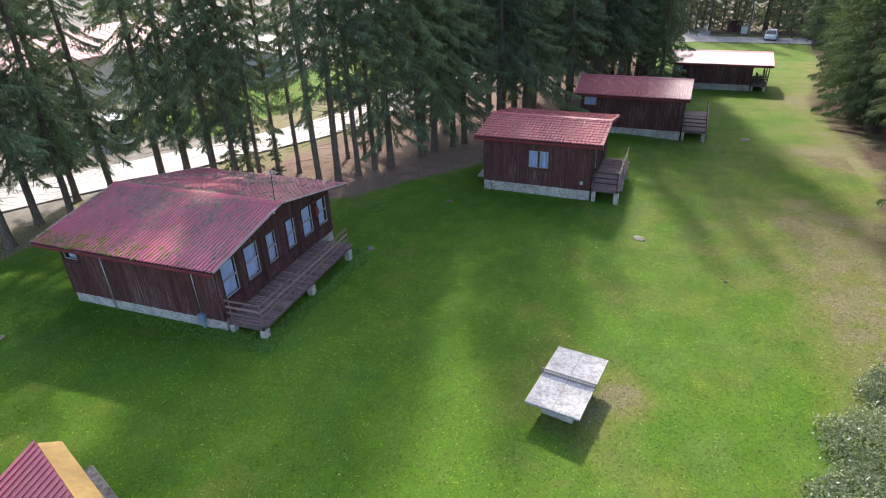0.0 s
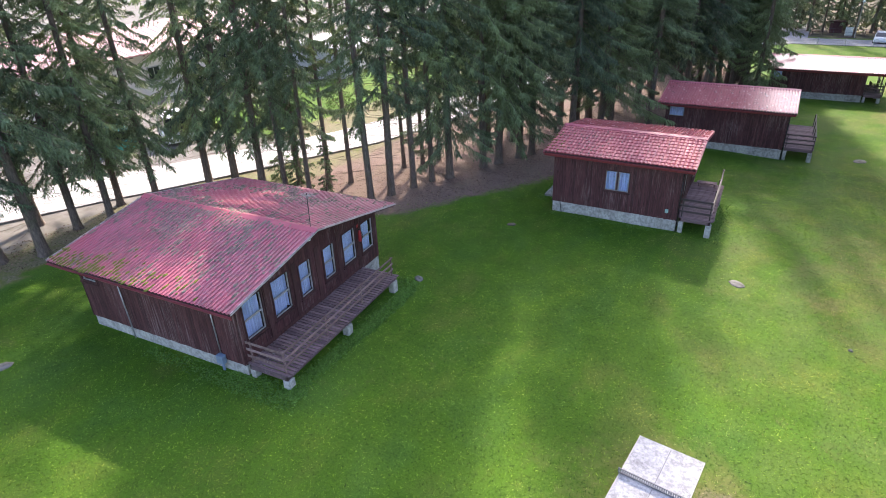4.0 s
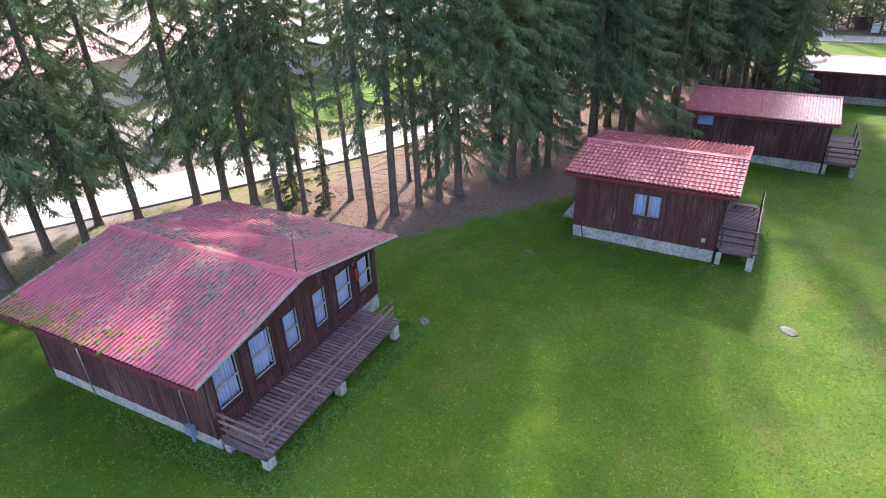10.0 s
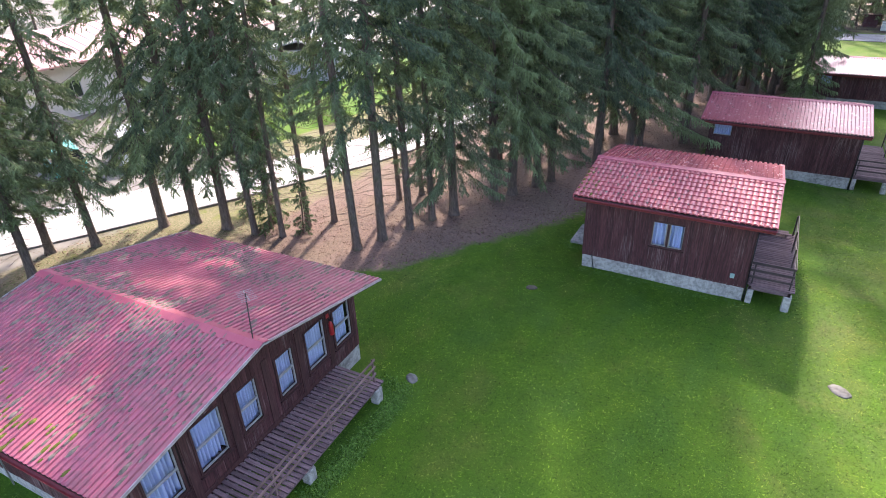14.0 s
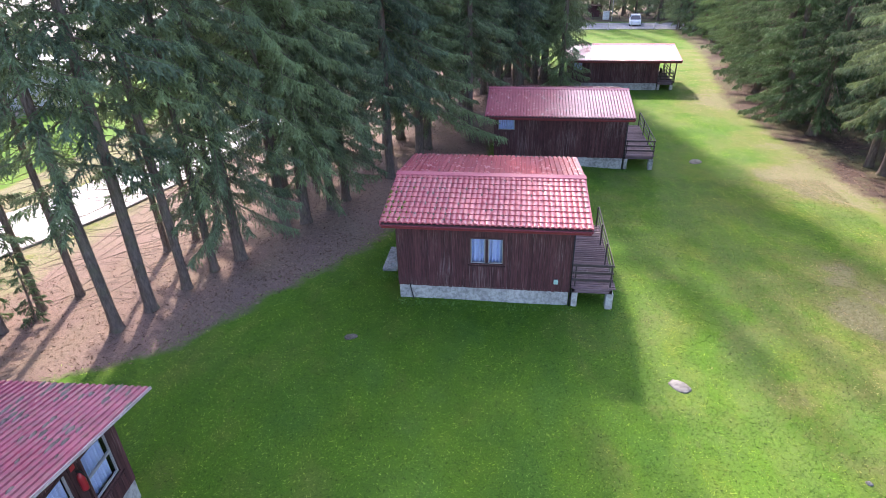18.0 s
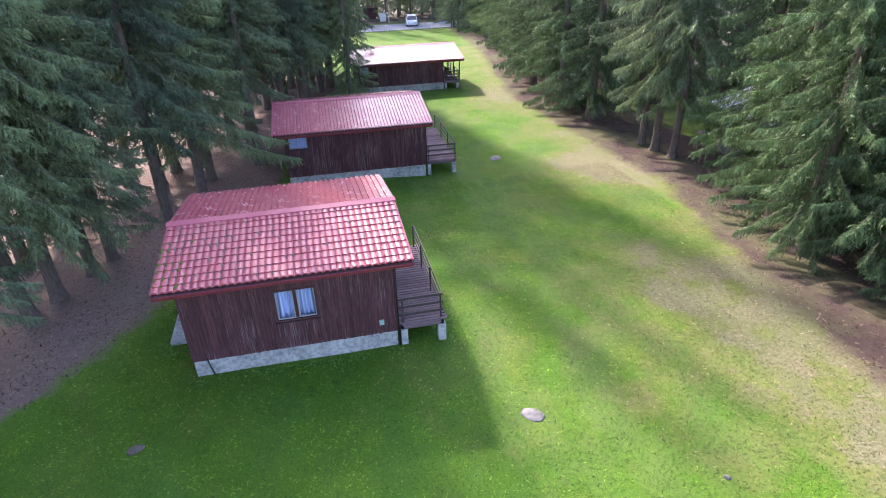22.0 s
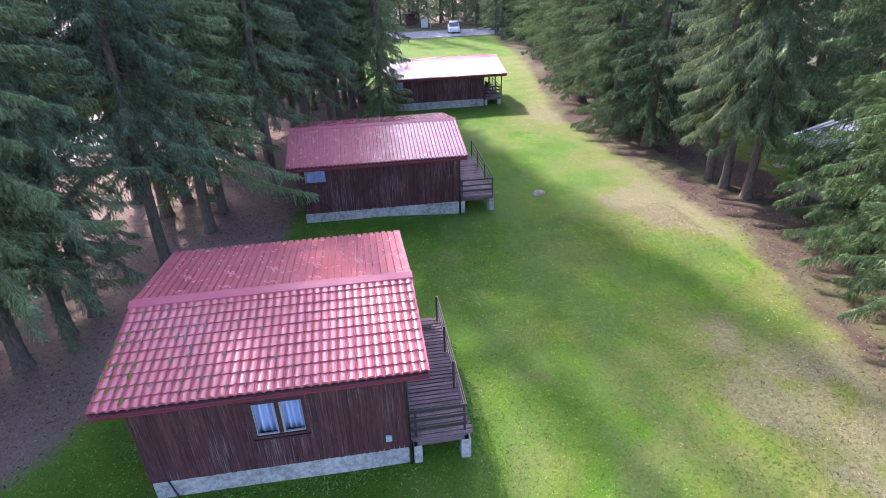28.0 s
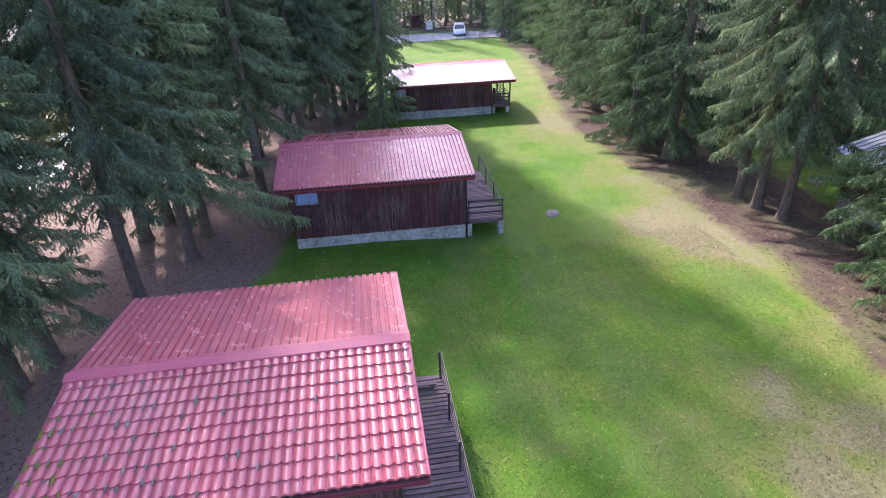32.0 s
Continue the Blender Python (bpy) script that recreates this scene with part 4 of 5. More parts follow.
for x, y, kk in BARE:
    plant(P_MID[kk] if y > 8 else P_DENSE[1] if x < -20.5 else P_BARE[2] if x < -14.5 and y > -2 else P_BARE[kk], x, y, rnd.uniform(0, 360), rnd.uniform(0.9, 1.1), "slender spruce with bare lower trunk above needle litter", "left spruce belt")
for i, (x, y) in enumerate(MID):
    plant(P_SHORT if (x, y) in ((-5.5, 22.2), (-4.9, 19.3), (-6.9, 25.1)) else P_SKIRT if (x, y) in ((-12.6, 2.3), (-10.5, 7.6)) else P_DENSE[i % 2] if x < -24 else P_NEAR_L[i % 2] if 2 < y < 13 else P_MID[i % 3], x, y, rnd.uniform(0, 360), rnd.uniform(0.88, 1.12) * (0.93 if (x, y) == (-3.4, 26.4) else 1.1 if (x, y) in ((-9.2, 29.0), (-3.0, 39.4), (-1.7, 34.6)) else 1.2 if (x, y) in ((0.3, 38.6), (-0.5, 41.2), (-0.2, 44.0)) else 0.97 if (x, y) in ((-1.9, 29.0), (-2.2, 32.5), (-4.8, 32.2)) else 0.8 if 24 < y < 36 and x > -6.6 else 0.92 if 19 < y < 25 and x > -6 else 1.0), "tall dark green spruce with drooping boughs", "left spruce belt")
for i, (x, y) in enumerate(LOW):
    plant(P_NEAR_R[i % 2] if y < 9 and x < 18 else P_LOW[i % 3], x, y, rnd.uniform(0, 360), rnd.uniform(0.9, 1.12), "green spruce with boughs down to the ground", "right spruce belt")
plant(P_BOUGH, -7.5, 15.4, 0, 1.0, "tall spruce with long low boughs beside the cabin", "left spruce belt")
for x, y, k_ in ((-19.3, -2.9, 1.0), (-17.6, -2.6, 0.55), (-21.4, -2.0, 0.8)):
    plant(P_YOUNG, x, y, 70 * k_, k_, "young light green spruce between the tall trunks", "left spruce belt")
plant(P_SLIM, 1.5, 33.0, 40, 1.0, "slim dark spruce green to the ground beside the far cabin", "left spruce belt")
for x, y in ((17.6, 15.2), (17.8, 13.7), (17.5, 16.5)):
    plant(P_GROUP, x, y, rnd.uniform(0, 360), rnd.uniform(0.9, 1.05), "spruce in a close group with grey trunk", "right spruce belt")
for i in range(26):
    x, y = 20.5 + rnd.uniform(0, 9) + 0.06 * i, -12 + i * 3.6 + rnd.uniform(-1.2, 1.2)
    if 7 < y < 20 and x < 27:
        x += 7
    plant(P_FAR[i % 2], x, y, rnd.uniform(0, 360), rnd.uniform(0.9, 1.15), "dense dark spruce in the wood", "far wood")
for i in range(44):
    x, y = -42 + i * 2.6 + rnd.uniform(-1, 1), 95 + rnd.uniform(0, 12)
    plant(P_FAR[i % 2], x, y, rnd.uniform(0, 360), rnd.uniform(0.9, 1.2), "dense dark spruce in the wood", "far wood")
for i in range(12):
    y = 42 + i * 4.6
    x = 2.0 - 0.303 * (y - 37) - 4.5 - rnd.uniform(0, 10)
    plant(P_FAR[i % 2], x, y, rnd.uniform(0, 360), rnd.uniform(0.9, 1.15), "dense dark spruce in the wood", "far wood")
for i in range(18):
    x, y = -64 - rnd.uniform(0, 12), -26 + i * 4.2
    plant(P_FAR[i % 2], x, y, rnd.uniform(0, 360), rnd.uniform(0.7, 1.0), "dense dark spruce behind the guest house", "far wood")
for i in range(14):
    x, y = 2 + i * 2.2, 93 + rnd.uniform(-0.8, 1.5)
    plant(P_FAR[i % 2], x, y, rnd.uniform(0, 360), rnd.uniform(0.7, 0.95), "dense dark spruce behind the parking", "far wood")
for x, y in ((21.5, 73.5), (20.8, 77.0), (22.5, 85.5), (20.0, 87.0), (24.5, 75.0), (25.0, 86.5)):
    plant(P_FAR[int(y) % 2], x, y, rnd.uniform(0, 360), rnd.uniform(0.9, 1.1), "dense dark spruce beside the parking", "far wood")
for i in range(16):
    x, y = 25 + rnd.uniform(0, 9), 0 + i * 2.3 + rnd.uniform(-0.8, 0.8)
    plant(P_FAR[i % 2], x, y, rnd.uniform(0, 360), rnd.uniform(0.8, 1.05), "dense dark spruce in the wood", "far wood")

# ---- roads ----


def ribbon(name, centre, width, lift, mat, label, category):
    """A strip of paving along a line of (x, y), following the ground, with a thickness."""
    pts = [Vector(c) for c in centre]
    fine = []
    for a, b in zip(pts, pts[1:]):
        n = max(1, int((b - a).length / 1.5))
        fine += [a.lerp(b, i / n) for i in range(n)]
    fine.append(pts[-1])
    verts, faces = [], []
    for i, q in enumerate(fine):
        d = (fine[min(i + 1, len(fine) - 1)] - fine[max(i - 1, 0)]).normalized()
        s = Vector((-d.y, d.x))
        for o in (-width / 2, width / 2):
            w = q + s * o
            zz = ground_z(w.x, w.y) + lift
            verts += [(w.x, w.y, zz), (w.x, w.y, zz - 0.3)]
    for i in range(len(fine) - 1):
        a = 4 * i
        faces += [(a, a + 4, a + 6, a + 2), (a + 1, a + 5, a + 4, a), (a + 2, a + 6, a + 7, a + 3)]
    ob = mesh_ob(name, verts, faces, mat)
    bmx = bmesh.new()
    bmx.from_mesh(ob.data)
    bmesh.ops.recalc_face_normals(bmx, faces=bmx.faces)
    bmx.to_mesh(ob.data)
    bmx.free()
    return tagged(ob, label, category, kind="structure")


ROAD = [(-40, -26), (-32, -14), (-28.6, -7), (-25.4, 0), (-22.8, 7), (-21.4, 14), (-20.6, 24), (-19, 40)]
ribbon("road", ROAD, 4.6, 0.05, "road", "pale sunlit concrete lane behind the spruces", "road")
ribbon("lane", [(-19, 40), (-13, 58), (-2, 72), (4, 80), (5, 104)], 4.4, 0.055, "asphalt", "grey tarmac lane leading to the parking", "road")
ribbon("kerb", [(x + 2.36, y - 0.5) for x, y in ROAD], 0.09, 0.09, "kerb_dark", "low dark kerb along the concrete lane", "kerb")
ribbon("car_park", [(-4, 79.5), (6, 80.5), (16, 80.5), (34, 80)], 7.0, 0.06, "asphalt", "grey tarmac parking lane at the end of the lawn", "road")

# ---- concrete table-tennis table ----
M["net_steel"] = simple("weathered net steel", (0.17, 0.17, 0.18), 0.6, 0.3)
tt = thing("table_tennis_table", pose(1.92, -15.7, 0.36, 0, 0, 8 - 90 + 82 - 7.6), "grey concrete table-tennis table with steel net on the lawn", "table")
for s in (-1, 1):
    part("table_half", boxes((-0.7625, 0.006 if s > 0 else -1.37, 0.69, 0.7625, 1.37 if s > 0 else -0.006, 0.76), bev=0.012), "table_top", tt, "pale grey worn concrete slab")
    part("table_leg", boxes((-0.45, s * 0.8 - 0.1, -0.3, 0.45, s * 0.8 + 0.1, 0.688), bev=0.03), "concrete", tt)
net = part("net", boxes((-0.78, -0.012, 0.885, 0.78, 0.012, 0.91), (-0.78, -0.012, 0.765, 0.78, 0.012, 0.79), (-0.79, -0.016, 0.762, -0.76, 0.016, 0.915), (0.76, -0.016, 0.762, 0.79, 0.016, 0.915), bev=0.003), "net_steel", tt, "slotted grey steel net")
slat = boxes((-0.014, -0.008, 0.788, 0.014, 0.008, 0.887))
first = part("net_slat", slat, "net_steel", net)
first.matrix_local = pose(-0.73, 0, 0)
for i in range(1, 31):
    share("net_slat", first.data, net, pose(-0.73 + 1.46 * i / 30, 0, 0))
for s in (-1, 1):
    part("centre_line", boxes((-0.009, 0.03 if s > 0 else -1.33, 0.7585, 0.009, 1.33 if s > 0 else -0.03, 0.7635)), "net_steel", tt, "worn dark centre line")
    for x in (-0.75, 0.75):
        part("edge_line", boxes((x - 0.01, 0.03 if s > 0 else -1.36, 0.7585, x + 0.01, 1.36 if s > 0 else -0.03, 0.7635)), "white_frame", tt, "faded white edge line")

# ---- stones ----
for x, y, r, lab in ((2.85, -3.7, 0.3, "flat pale stone lying in the lawn"), (-8.08, -8.93, 0.22, "grey stone in the lawn beside the veranda"), (8.32, 16.6, 0.42, "flat pale stone lying in the lawn"), (6.36, -6.61, 0.08, "small pale stone in the lawn"), (22.22, 17.3, 0.42, "flat pale stone in the grass behind the spruces"), (-6.85, -2.45, 0.2, "low dark tree stump in the lawn"), (-16.9, -19.6, 0.3, "sunken grey slab in the lawn")):
    bm = bmesh.new()
    bmesh.ops.create_icosphere(bm, subdivisions=3, radius=1.0)
    for v in bm.verts:
        f = 1 + 0.25 * noise.noise(v.co * 1.7 + Vector((x, y, 0)))
        v.co = Vector((v.co.x * r * f, v.co.y * r * 0.75 * f, v.co.z * 0.045 * f))
    ob = part("stone" if "stump" not in lab else "tree_stump", bm, "stone" if "stump" not in lab else "bark", None, smooth=True)
    ob.matrix_world = pose(x, y, float(terrain(x, y)) + 0.012, 0, 0, x * 50)
    tagged(ob, lab, "stone" if "stump" not in lab else "stump")

# ---- fittings on the cabins ----
def downpipe(house, rows, r, mat, label):
    part("downpipe", tubes(*[(a, b, r) for a, b in zip(rows, rows[1:])]), mat, house, label, True)


downpipe(A, [(-4.93, -0.5, 2.6), (-4.93, -0.07, 2.4), (-4.87, -0.07, -0.1)], 0.02, "galv", "thin grey downpipe")
downpipe(A, [(-0.95, -0.5, 2.62), (-0.95, -0.06, 2.45), (-0.92, -0.06, 0.6)], 0.02, "galv", "pale downpipe")
part("meter_box", boxes((-1.02, -0.2, 0.28, -0.76, -0.03, 0.58), (-0.93, -0.13, -0.3, -0.85, -0.06, 0.28), bev=0.012), "blue_box", A, "grey blue meter box on a pipe")
downpipe(B, [(-5.35, -0.05, 0.62), (-5.3, -0.05, 0.3), (-5.2, -0.08, -0.1)], 0.018, "black", "black cable conduit")
downpipe(B, [(0.04, -0.06, 2.95), (0.04, -0.06, -0.1)], 0.02, "black", "black downpipe")
downpipe(C, [(0.05, -0.06, 2.8), (0.05, -0.06, -0.1)], 0.03, "black", "black downpipe")
part("socket_box", boxes((-0.52, -0.1, 0.86, -0.38, -0.03, 1.02), bev=0.012), "pale_green", B, "pale green outdoor socket box")
part("step", boxes((-6.75, 1.8, -0.35, -6.2, 3.5, 0.02), (-6.45, 1.95, -0.3, -5.74, 3.4, 0.2), bev=0.02), "concrete", B, "grey concrete doorstep")
part("gable_light", tubes(((0.0, 3.5, 2.98), (0.1, 3.5, 2.95), 0.07, 0.05), ((0.0, 3.0, 2.9), (0.07, 3.0, 2.86), 0.05, 0.03)), "white_plastic", A, "small pale gable lamp")
# low bench at the end of the tiled cabin's veranda
bench = thing("bench", pose(0.72, 4.25, 0.745), "low dark wooden bench on the veranda boards", "bench")
part("seat", boxes((-0.45, -0.17, 0.14, 0.45, -0.01, 0.18), (-0.45, 0.01, 0.14, 0.45, 0.17, 0.18), bev=0.008), "deck", bench)
for x in (-0.36, 0.36):
    part("leg", boxes((x - 0.03, -0.15, -0.004, x + 0.03, 0.15, 0.14), bev=0.005), "deck", bench)
# timber edge round the doors between the windows of the veranda front
for u in (1.28, 2.56, 3.77, 4.98, 6.2):
    part("pilaster", boxes((0.032, u - 0.1, 0.44, 0.055, u + 0.1, 2.55), bev=0.004), "plank_trim", A)
part("kick_board", boxes((0.034, 0.05, 0.5, 0.06, 6.3, 0.62), bev=0.004), "plank_trim", A)

# aerial on the gable
aer = thing("tv_aerial", A.matrix_world @ pose(0.25, 3.45, 3.46), "thin grey mast with a small television aerial on the ridge", "aerial")
part("mast", tubes(((0, 0, -0.05), (-0.05, 0.12, 1.12), 0.016)), "steel_rail", aer)
part("boom", tubes(((-0.3, 0.3, 1.02), (0.2, -0.02, 1.1), 0.01)), "galv", aer)
for i in range(7):
    f = i / 6
    cx, cy, cz = -0.3 + 0.5 * f, 0.3 - 0.32 * f, 1.02 + 0.08 * f
    part("element", tubes(((cx - 0.1, cy - 0.14, cz), (cx + 0.1, cy + 0.14, cz), 0.005), n=5), "galv", aer)

# extinguisher by the veranda windows
ext = thing("fire_extinguisher", A.matrix_world @ pose(0.11, 6.24, 1.62), "red fire extinguisher hung on the dark cabin wall", "extinguisher")
bm = bmesh.new()
prof = [(0.0, 0.0), (0.06, 0.0), (0.068, 0.03), (0.068, 0.34), (0.055, 0.39), (0.025, 0.42), (0.025, 0.45), (0.0, 0.45)]
rings = [[bm.verts.new((r * math.cos(a * math.pi / 7), r * math.sin(a * math.pi / 7), z)) for a in range(14)] for r, z in prof[1:-1]]
for r0, r1 in zip(rings, rings[1:]):
    for i in range(14):
        bm.faces.new((r0[i], r0[(i + 1) % 14], r1[(i + 1) % 14], r1[i]))
bm.faces.new(rings[0][::-1])
bm.faces.new(rings[-1])
part("cylinder", bm, "red_paint", ext, smooth=True)
part("valve", boxes((-0.05, -0.02, 0.45, 0.05, 0.02, 0.5), bev=0.006), "black", ext)
part("hose", tubes(((0.05, 0, 0.47), (0.1, 0.02, 0.3), 0.012), ((0.1, 0.02, 0.3), (0.08, 0.03, 0.1), 0.012)), "black", ext)
part("wall_bracket", boxes((-0.085, -0.04, 0.2, -0.065, 0.04, 0.3)), "steel_rail", ext)
sg = part("safety_sign", boxes((0.056, 6.14, 2.18, 0.064, 6.26, 2.3), bev=0.002), "red_paint", None)
sg.matrix_world = A.matrix_world
tagged(sg, "small square red safety sign on the cabin wall", "sign")

# moss cushions and drifted needles on the roofs
def roof_lumps(name, house, spots, mat, label, cat, seed):
    """Flat cushions: spots are (x, y, z, radius) in the cabin's own axes."""
    rn = random.Random(seed)
    verts, faces = [], []
    for x, y, z, r in spots:
        k0 = len(verts)
        n = 7
        el, sq = rn.uniform(1.1, 2.6), rn.uniform(0.5, 0.95)
        for ring, (f, h) in enumerate(((1.0, -0.004), (0.72, 0.02), (0.3, 0.032))):
            for i in range(n):
                a = 2 * math.pi * i / n + 0.3 * ring
                w = f * r * rn.uniform(0.75, 1.2)
                verts.append((x + w * sq * math.cos(a), y + w * el * math.sin(a), z + h * min(1.3, r / 0.06)))
        for ring in range(2):
            for i in range(n):
                a, b = k0 + ring * n + i, k0 + ring * n + (i + 1) % n
                faces.append((a, b, b + n, a + n))
        faces.append(tuple(k0 + 2 * n + i for i in range(n)))
    ob = mesh_ob(name, verts, faces, mat, None, "", True)
    ob.matrix_world = house.matrix_world
    return tagged(ob, label, cat, kind="stuff")


M["needle_drift"] = simple("grey brown needle drift", (0.19, 0.15, 0.12), 0.95, var=0.6, scale=5)
M["moss"] = simple("yellow green moss", (0.13, 0.14, 0.02), 0.95, var=0.45, scale=9)
rn = random.Random(3)


def roof_z(yl, ov, ze, yr, zr, D, ob_, zb):
    return ze + (yl + ov) * (zr - ze) / (yr + ov) if yl < yr else zr - (yl - yr) * (zr - zb) / (D + ob_ - yr)


sp, ms = [], []
while len(sp) < 1250:
    col = rn.randrange(54)
    y = rn.uniform(-0.55, 8.1)
    x = -7.3 + col * 0.1454 + 0.029 if y < 3.42 else 0.55 - col * 0.1454 - 0.029
    d = noise.noise((x * 0.55 + 4, y * 0.5, 1.0)) + 0.55 * noise.noise((x * 1.6, y * 1.3, 3.0))
    if d + rn.uniform(-0.4, 0.3) < 0.08 or (x > -1.4 and rn.random() < 0.75):
        continue
    sp.append((x, y, roof_z(y, 0.62, 2.72, 3.42, 3.43, 7.5, 0.7, 2.4) + 0.022, rn.uniform(0.04, 0.085)))
for i in range(170):
    col = int(rn.betavariate(1.1, 2.0) * 48)
    x, y = -7.3 + col * 0.1454 + 0.029, -0.6 + abs(rn.gauss(0, 0.4))
    ms.append((x, y, roof_z(y, 0.62, 2.72, 3.42, 3.43, 7.5, 0.7, 2.4) + 0.024, rn.uniform(0.04, 0.085)))
roof_lumps("needle_drift", A, sp, "needle_drift", "grey brown needle drifts in the roof troughs", "needle litter", 1)
roof_lumps("moss", A, ms, "moss", "yellow green moss cushions along the old eave", "moss", 2)
sp, ms = [], []


def tile_z(y):
    """Top of the tiled slope; the lip of each course stands proud."""
    return roof_z(y, 0.49, 3.12, 2.75, 3.49, 5.9, 0.48, 2.87)


COURSE, ROLL = 0.324, 0.1833
for i in range(150):
    col, row = int(rn.betavariate(1, 2.2) * 34), int(rn.betavariate(1.2, 1.8) * 10)
    x = -6.12 + ROLL * (col + rn.choice((0.02, 0.98, 0.5))) + rn.uniform(-0.015, 0.015)
    y = -0.49 + COURSE * (row + 0.93 - abs(rn.gauss(0, 0.1)))
    sp.append((x, y, tile_z(y) + 0.03, rn.uniform(0.025, 0.065)))
for i in range(90):
    y = rn.uniform(-0.45, 2.6)
    sp.append((0.37 + rn.uniform(-0.03, 0.03), y, tile_z(y) + 0.025, rn.uniform(0.025, 0.05)))
for i in range(70):
    y = rn.uniform(2.95, 6.2)
    sp.append((rn.choice((0.37, -6.02 + abs(rn.gauss(0, 1.6)))) + rn.uniform(-0.03, 0.03), y, tile_z(y) + 0.03, rn.uniform(0.02, 0.04)))
for i in range(46):
    col, row = int(abs(rn.gauss(0, 2.2))), rn.randrange(7)
    x, y = -6.08 + ROLL * (col + rn.uniform(-0.1, 0.1)), -0.49 + COURSE * (row + 0.9 - abs(rn.gauss(0, 0.1)))
    ms.append((x, y, tile_z(y) + 0.034, rn.uniform(0.04, 0.08)))
roof_lumps("needle_drift", B, sp, "needle_drift", "sparse grey needle drifts on the tiled roof", "needle litter", 3)
roof_lumps("moss", B, ms, "moss", "green moss cushions on the tiled roof edge", "moss", 4)
M["cones"] = simple("dark spruce cones", (0.06, 0.042, 0.036), 0.9, var=0.4)
sp = []
for i in range(110):
    x, y = -7.4 + rn.betavariate(1.0, 1.7) * 7.4, rn.uniform(-0.3, 3.0)
    sp.append((x, y, roof_z(y, 0.45, 3.01, 3.1, 3.65, 6.9, 0.45, 2.72) + 0.056, rn.uniform(0.015, 0.045)))
roof_lumps("needle_drift", C, sp, "cones", "scattered dark cones and needles on the ribbed roof", "needle litter", 5)

# plastic chair on the far porch
ch = thing("garden_chair", Dcab.matrix_world @ pose(0.75, 1.6, 0.605, 0, 0, 100), "black plastic garden chair on the porch", "chair")
part("seat", boxes((-0.24, -0.24, 0.4, 0.24, 0.24, 0.44), bev=0.015), "black", ch)
part("backrest", boxes((-0.24, 0.2, 0.46, 0.24, 0.25, 0.86), bev=0.015), "black", ch)
for x in (-0.22, 0.22):
    for y in (-0.22, 0.22):
        part("leg", tubes(((x * 1.1, y * 1.1, 0.0), (x, y, 0.41), 0.025, 0.02)), "black", ch)
    part("armrest", boxes((x - 0.03, -0.22, 0.6, x + 0.03, 0.24, 0.64), (x - 0.025, -0.2, 0.44, x + 0.025, -0.15, 0.6), bev=0.006), "black", ch)

# ---- dark hut among the spruces ----
M["slate"] = simple("grey sheet roofing", (0.36, 0.39, 0.44), 0.32, 0.5)
hut = thing("hut", pose(20.95, 9.2, -0.85, 0, 0, 2), "dark wooden hut with pale ribbed metal roof among spruces", "hut")
part("foundation", boxes((0, 0, -0.5, 4.6, 5.0, 0.7), bev=0.02), "concrete", hut)
w = part("wall", boxes((-0.02, -0.02, 0.7, 4.62, 5.02, 2.6)), "core", hut)
bm = boxes((0.0, -0.02, 0.0, 0.11, 0.0, 1.95), bev=0.003)
pl = part("plank", bm, "plank", w)
pl.matrix_local = pose(0, -0.02, 0.66)
for i in range(1, 40):
    share("plank", pl.data, w, pose(i * 0.115, -0.02, 0.66))
for i in range(42):
    share("plank", pl.data, w, pose(-0.02, 0.11 + i * 0.115, 0.66, 0, 0, -90))
part("roof", slab((-0.4, -0.6, 2.55), (-0.4, 5.7, 2.55), (2.3, 5.7, 3.25), (2.3, -0.6, 3.25), 0.12), "slate", hut)
part("roof", slab((2.3, -0.6, 3.25), (2.3, 5.7, 3.25), (5.0, 5.7, 2.55), (5.0, -0.6, 2.55), 0.12), "slate", hut)
for i in range(21):
    y = -0.55 + 0.3 * i
    for xa in (-0.4, 5.0):
        part("roof_rib", slab((xa, y, 2.585), (xa, y + 0.07, 2.585), (2.3, y + 0.07, 3.285), (2.3, y, 3.285), 0.035), "slate", hut)
for o in hut.children:
    if o.name.startswith("roof"):
        bmx = bmesh.new()
        bmx.from_mesh(o.data)
        bmesh.ops.recalc_face_normals(bmx, faces=bmx.faces)
        bmx.to_mesh(o.data)
        bmx.free()

# ---- play hut with a two-coloured roof ----
M["yellow_board"] = simple("yellow painted board", (0.36, 0.22, 0.06), 0.6)
ph = thing("play_hut", pose(-8.85, -23.35, 0.72, 0, 0, -19.8), "small play hut with red and yellow roof on a paved edge", "hut")
part("wall", boxes((0.15, -1.2, -0.3, 2.6, 0.4, 1.0), bev=0.01), "plank_trim", ph)
part("red_roof", slab((-0.15, -1.5, 0.75), (2.9, -1.5, 0.75), (2.9, 0.0, 1.6), (-0.15, 0.0, 1.6), 0.05), "roof_tile", ph, "red ribbed roof slope")
for i in range(15):
    x = -0.05 + i * 0.2
    part("roof_rib", slab((x, -1.5, 0.78), (x + 0.06, -1.5, 0.78), (x + 0.06, -0.02, 1.62), (x, -0.02, 1.62), 0.03), "roof_tile", ph)
part("yellow_roof", slab((0.0, 0.01, 1.58), (2.9, 0.01, 1.58), (2.9, 0.45, 1.3), (0.0, 0.45, 1.3), 0.05), "yellow_board", ph, "yellow board slope")
part("paving", boxes((-0.2, 0.35, -0.3, 3.0, 0.85, 0.05), bev=0.02), "stone", ph, "speckled grey paving")
for o in ph.children:
    if "roof" in o.name:
        bmx = bmesh.new()
        bmx.from_mesh(o.data)
        bmesh.ops.recalc_face_normals(bmx, faces=bmx.faces)
        bmx.to_mesh(o.data)
        bmx.free()

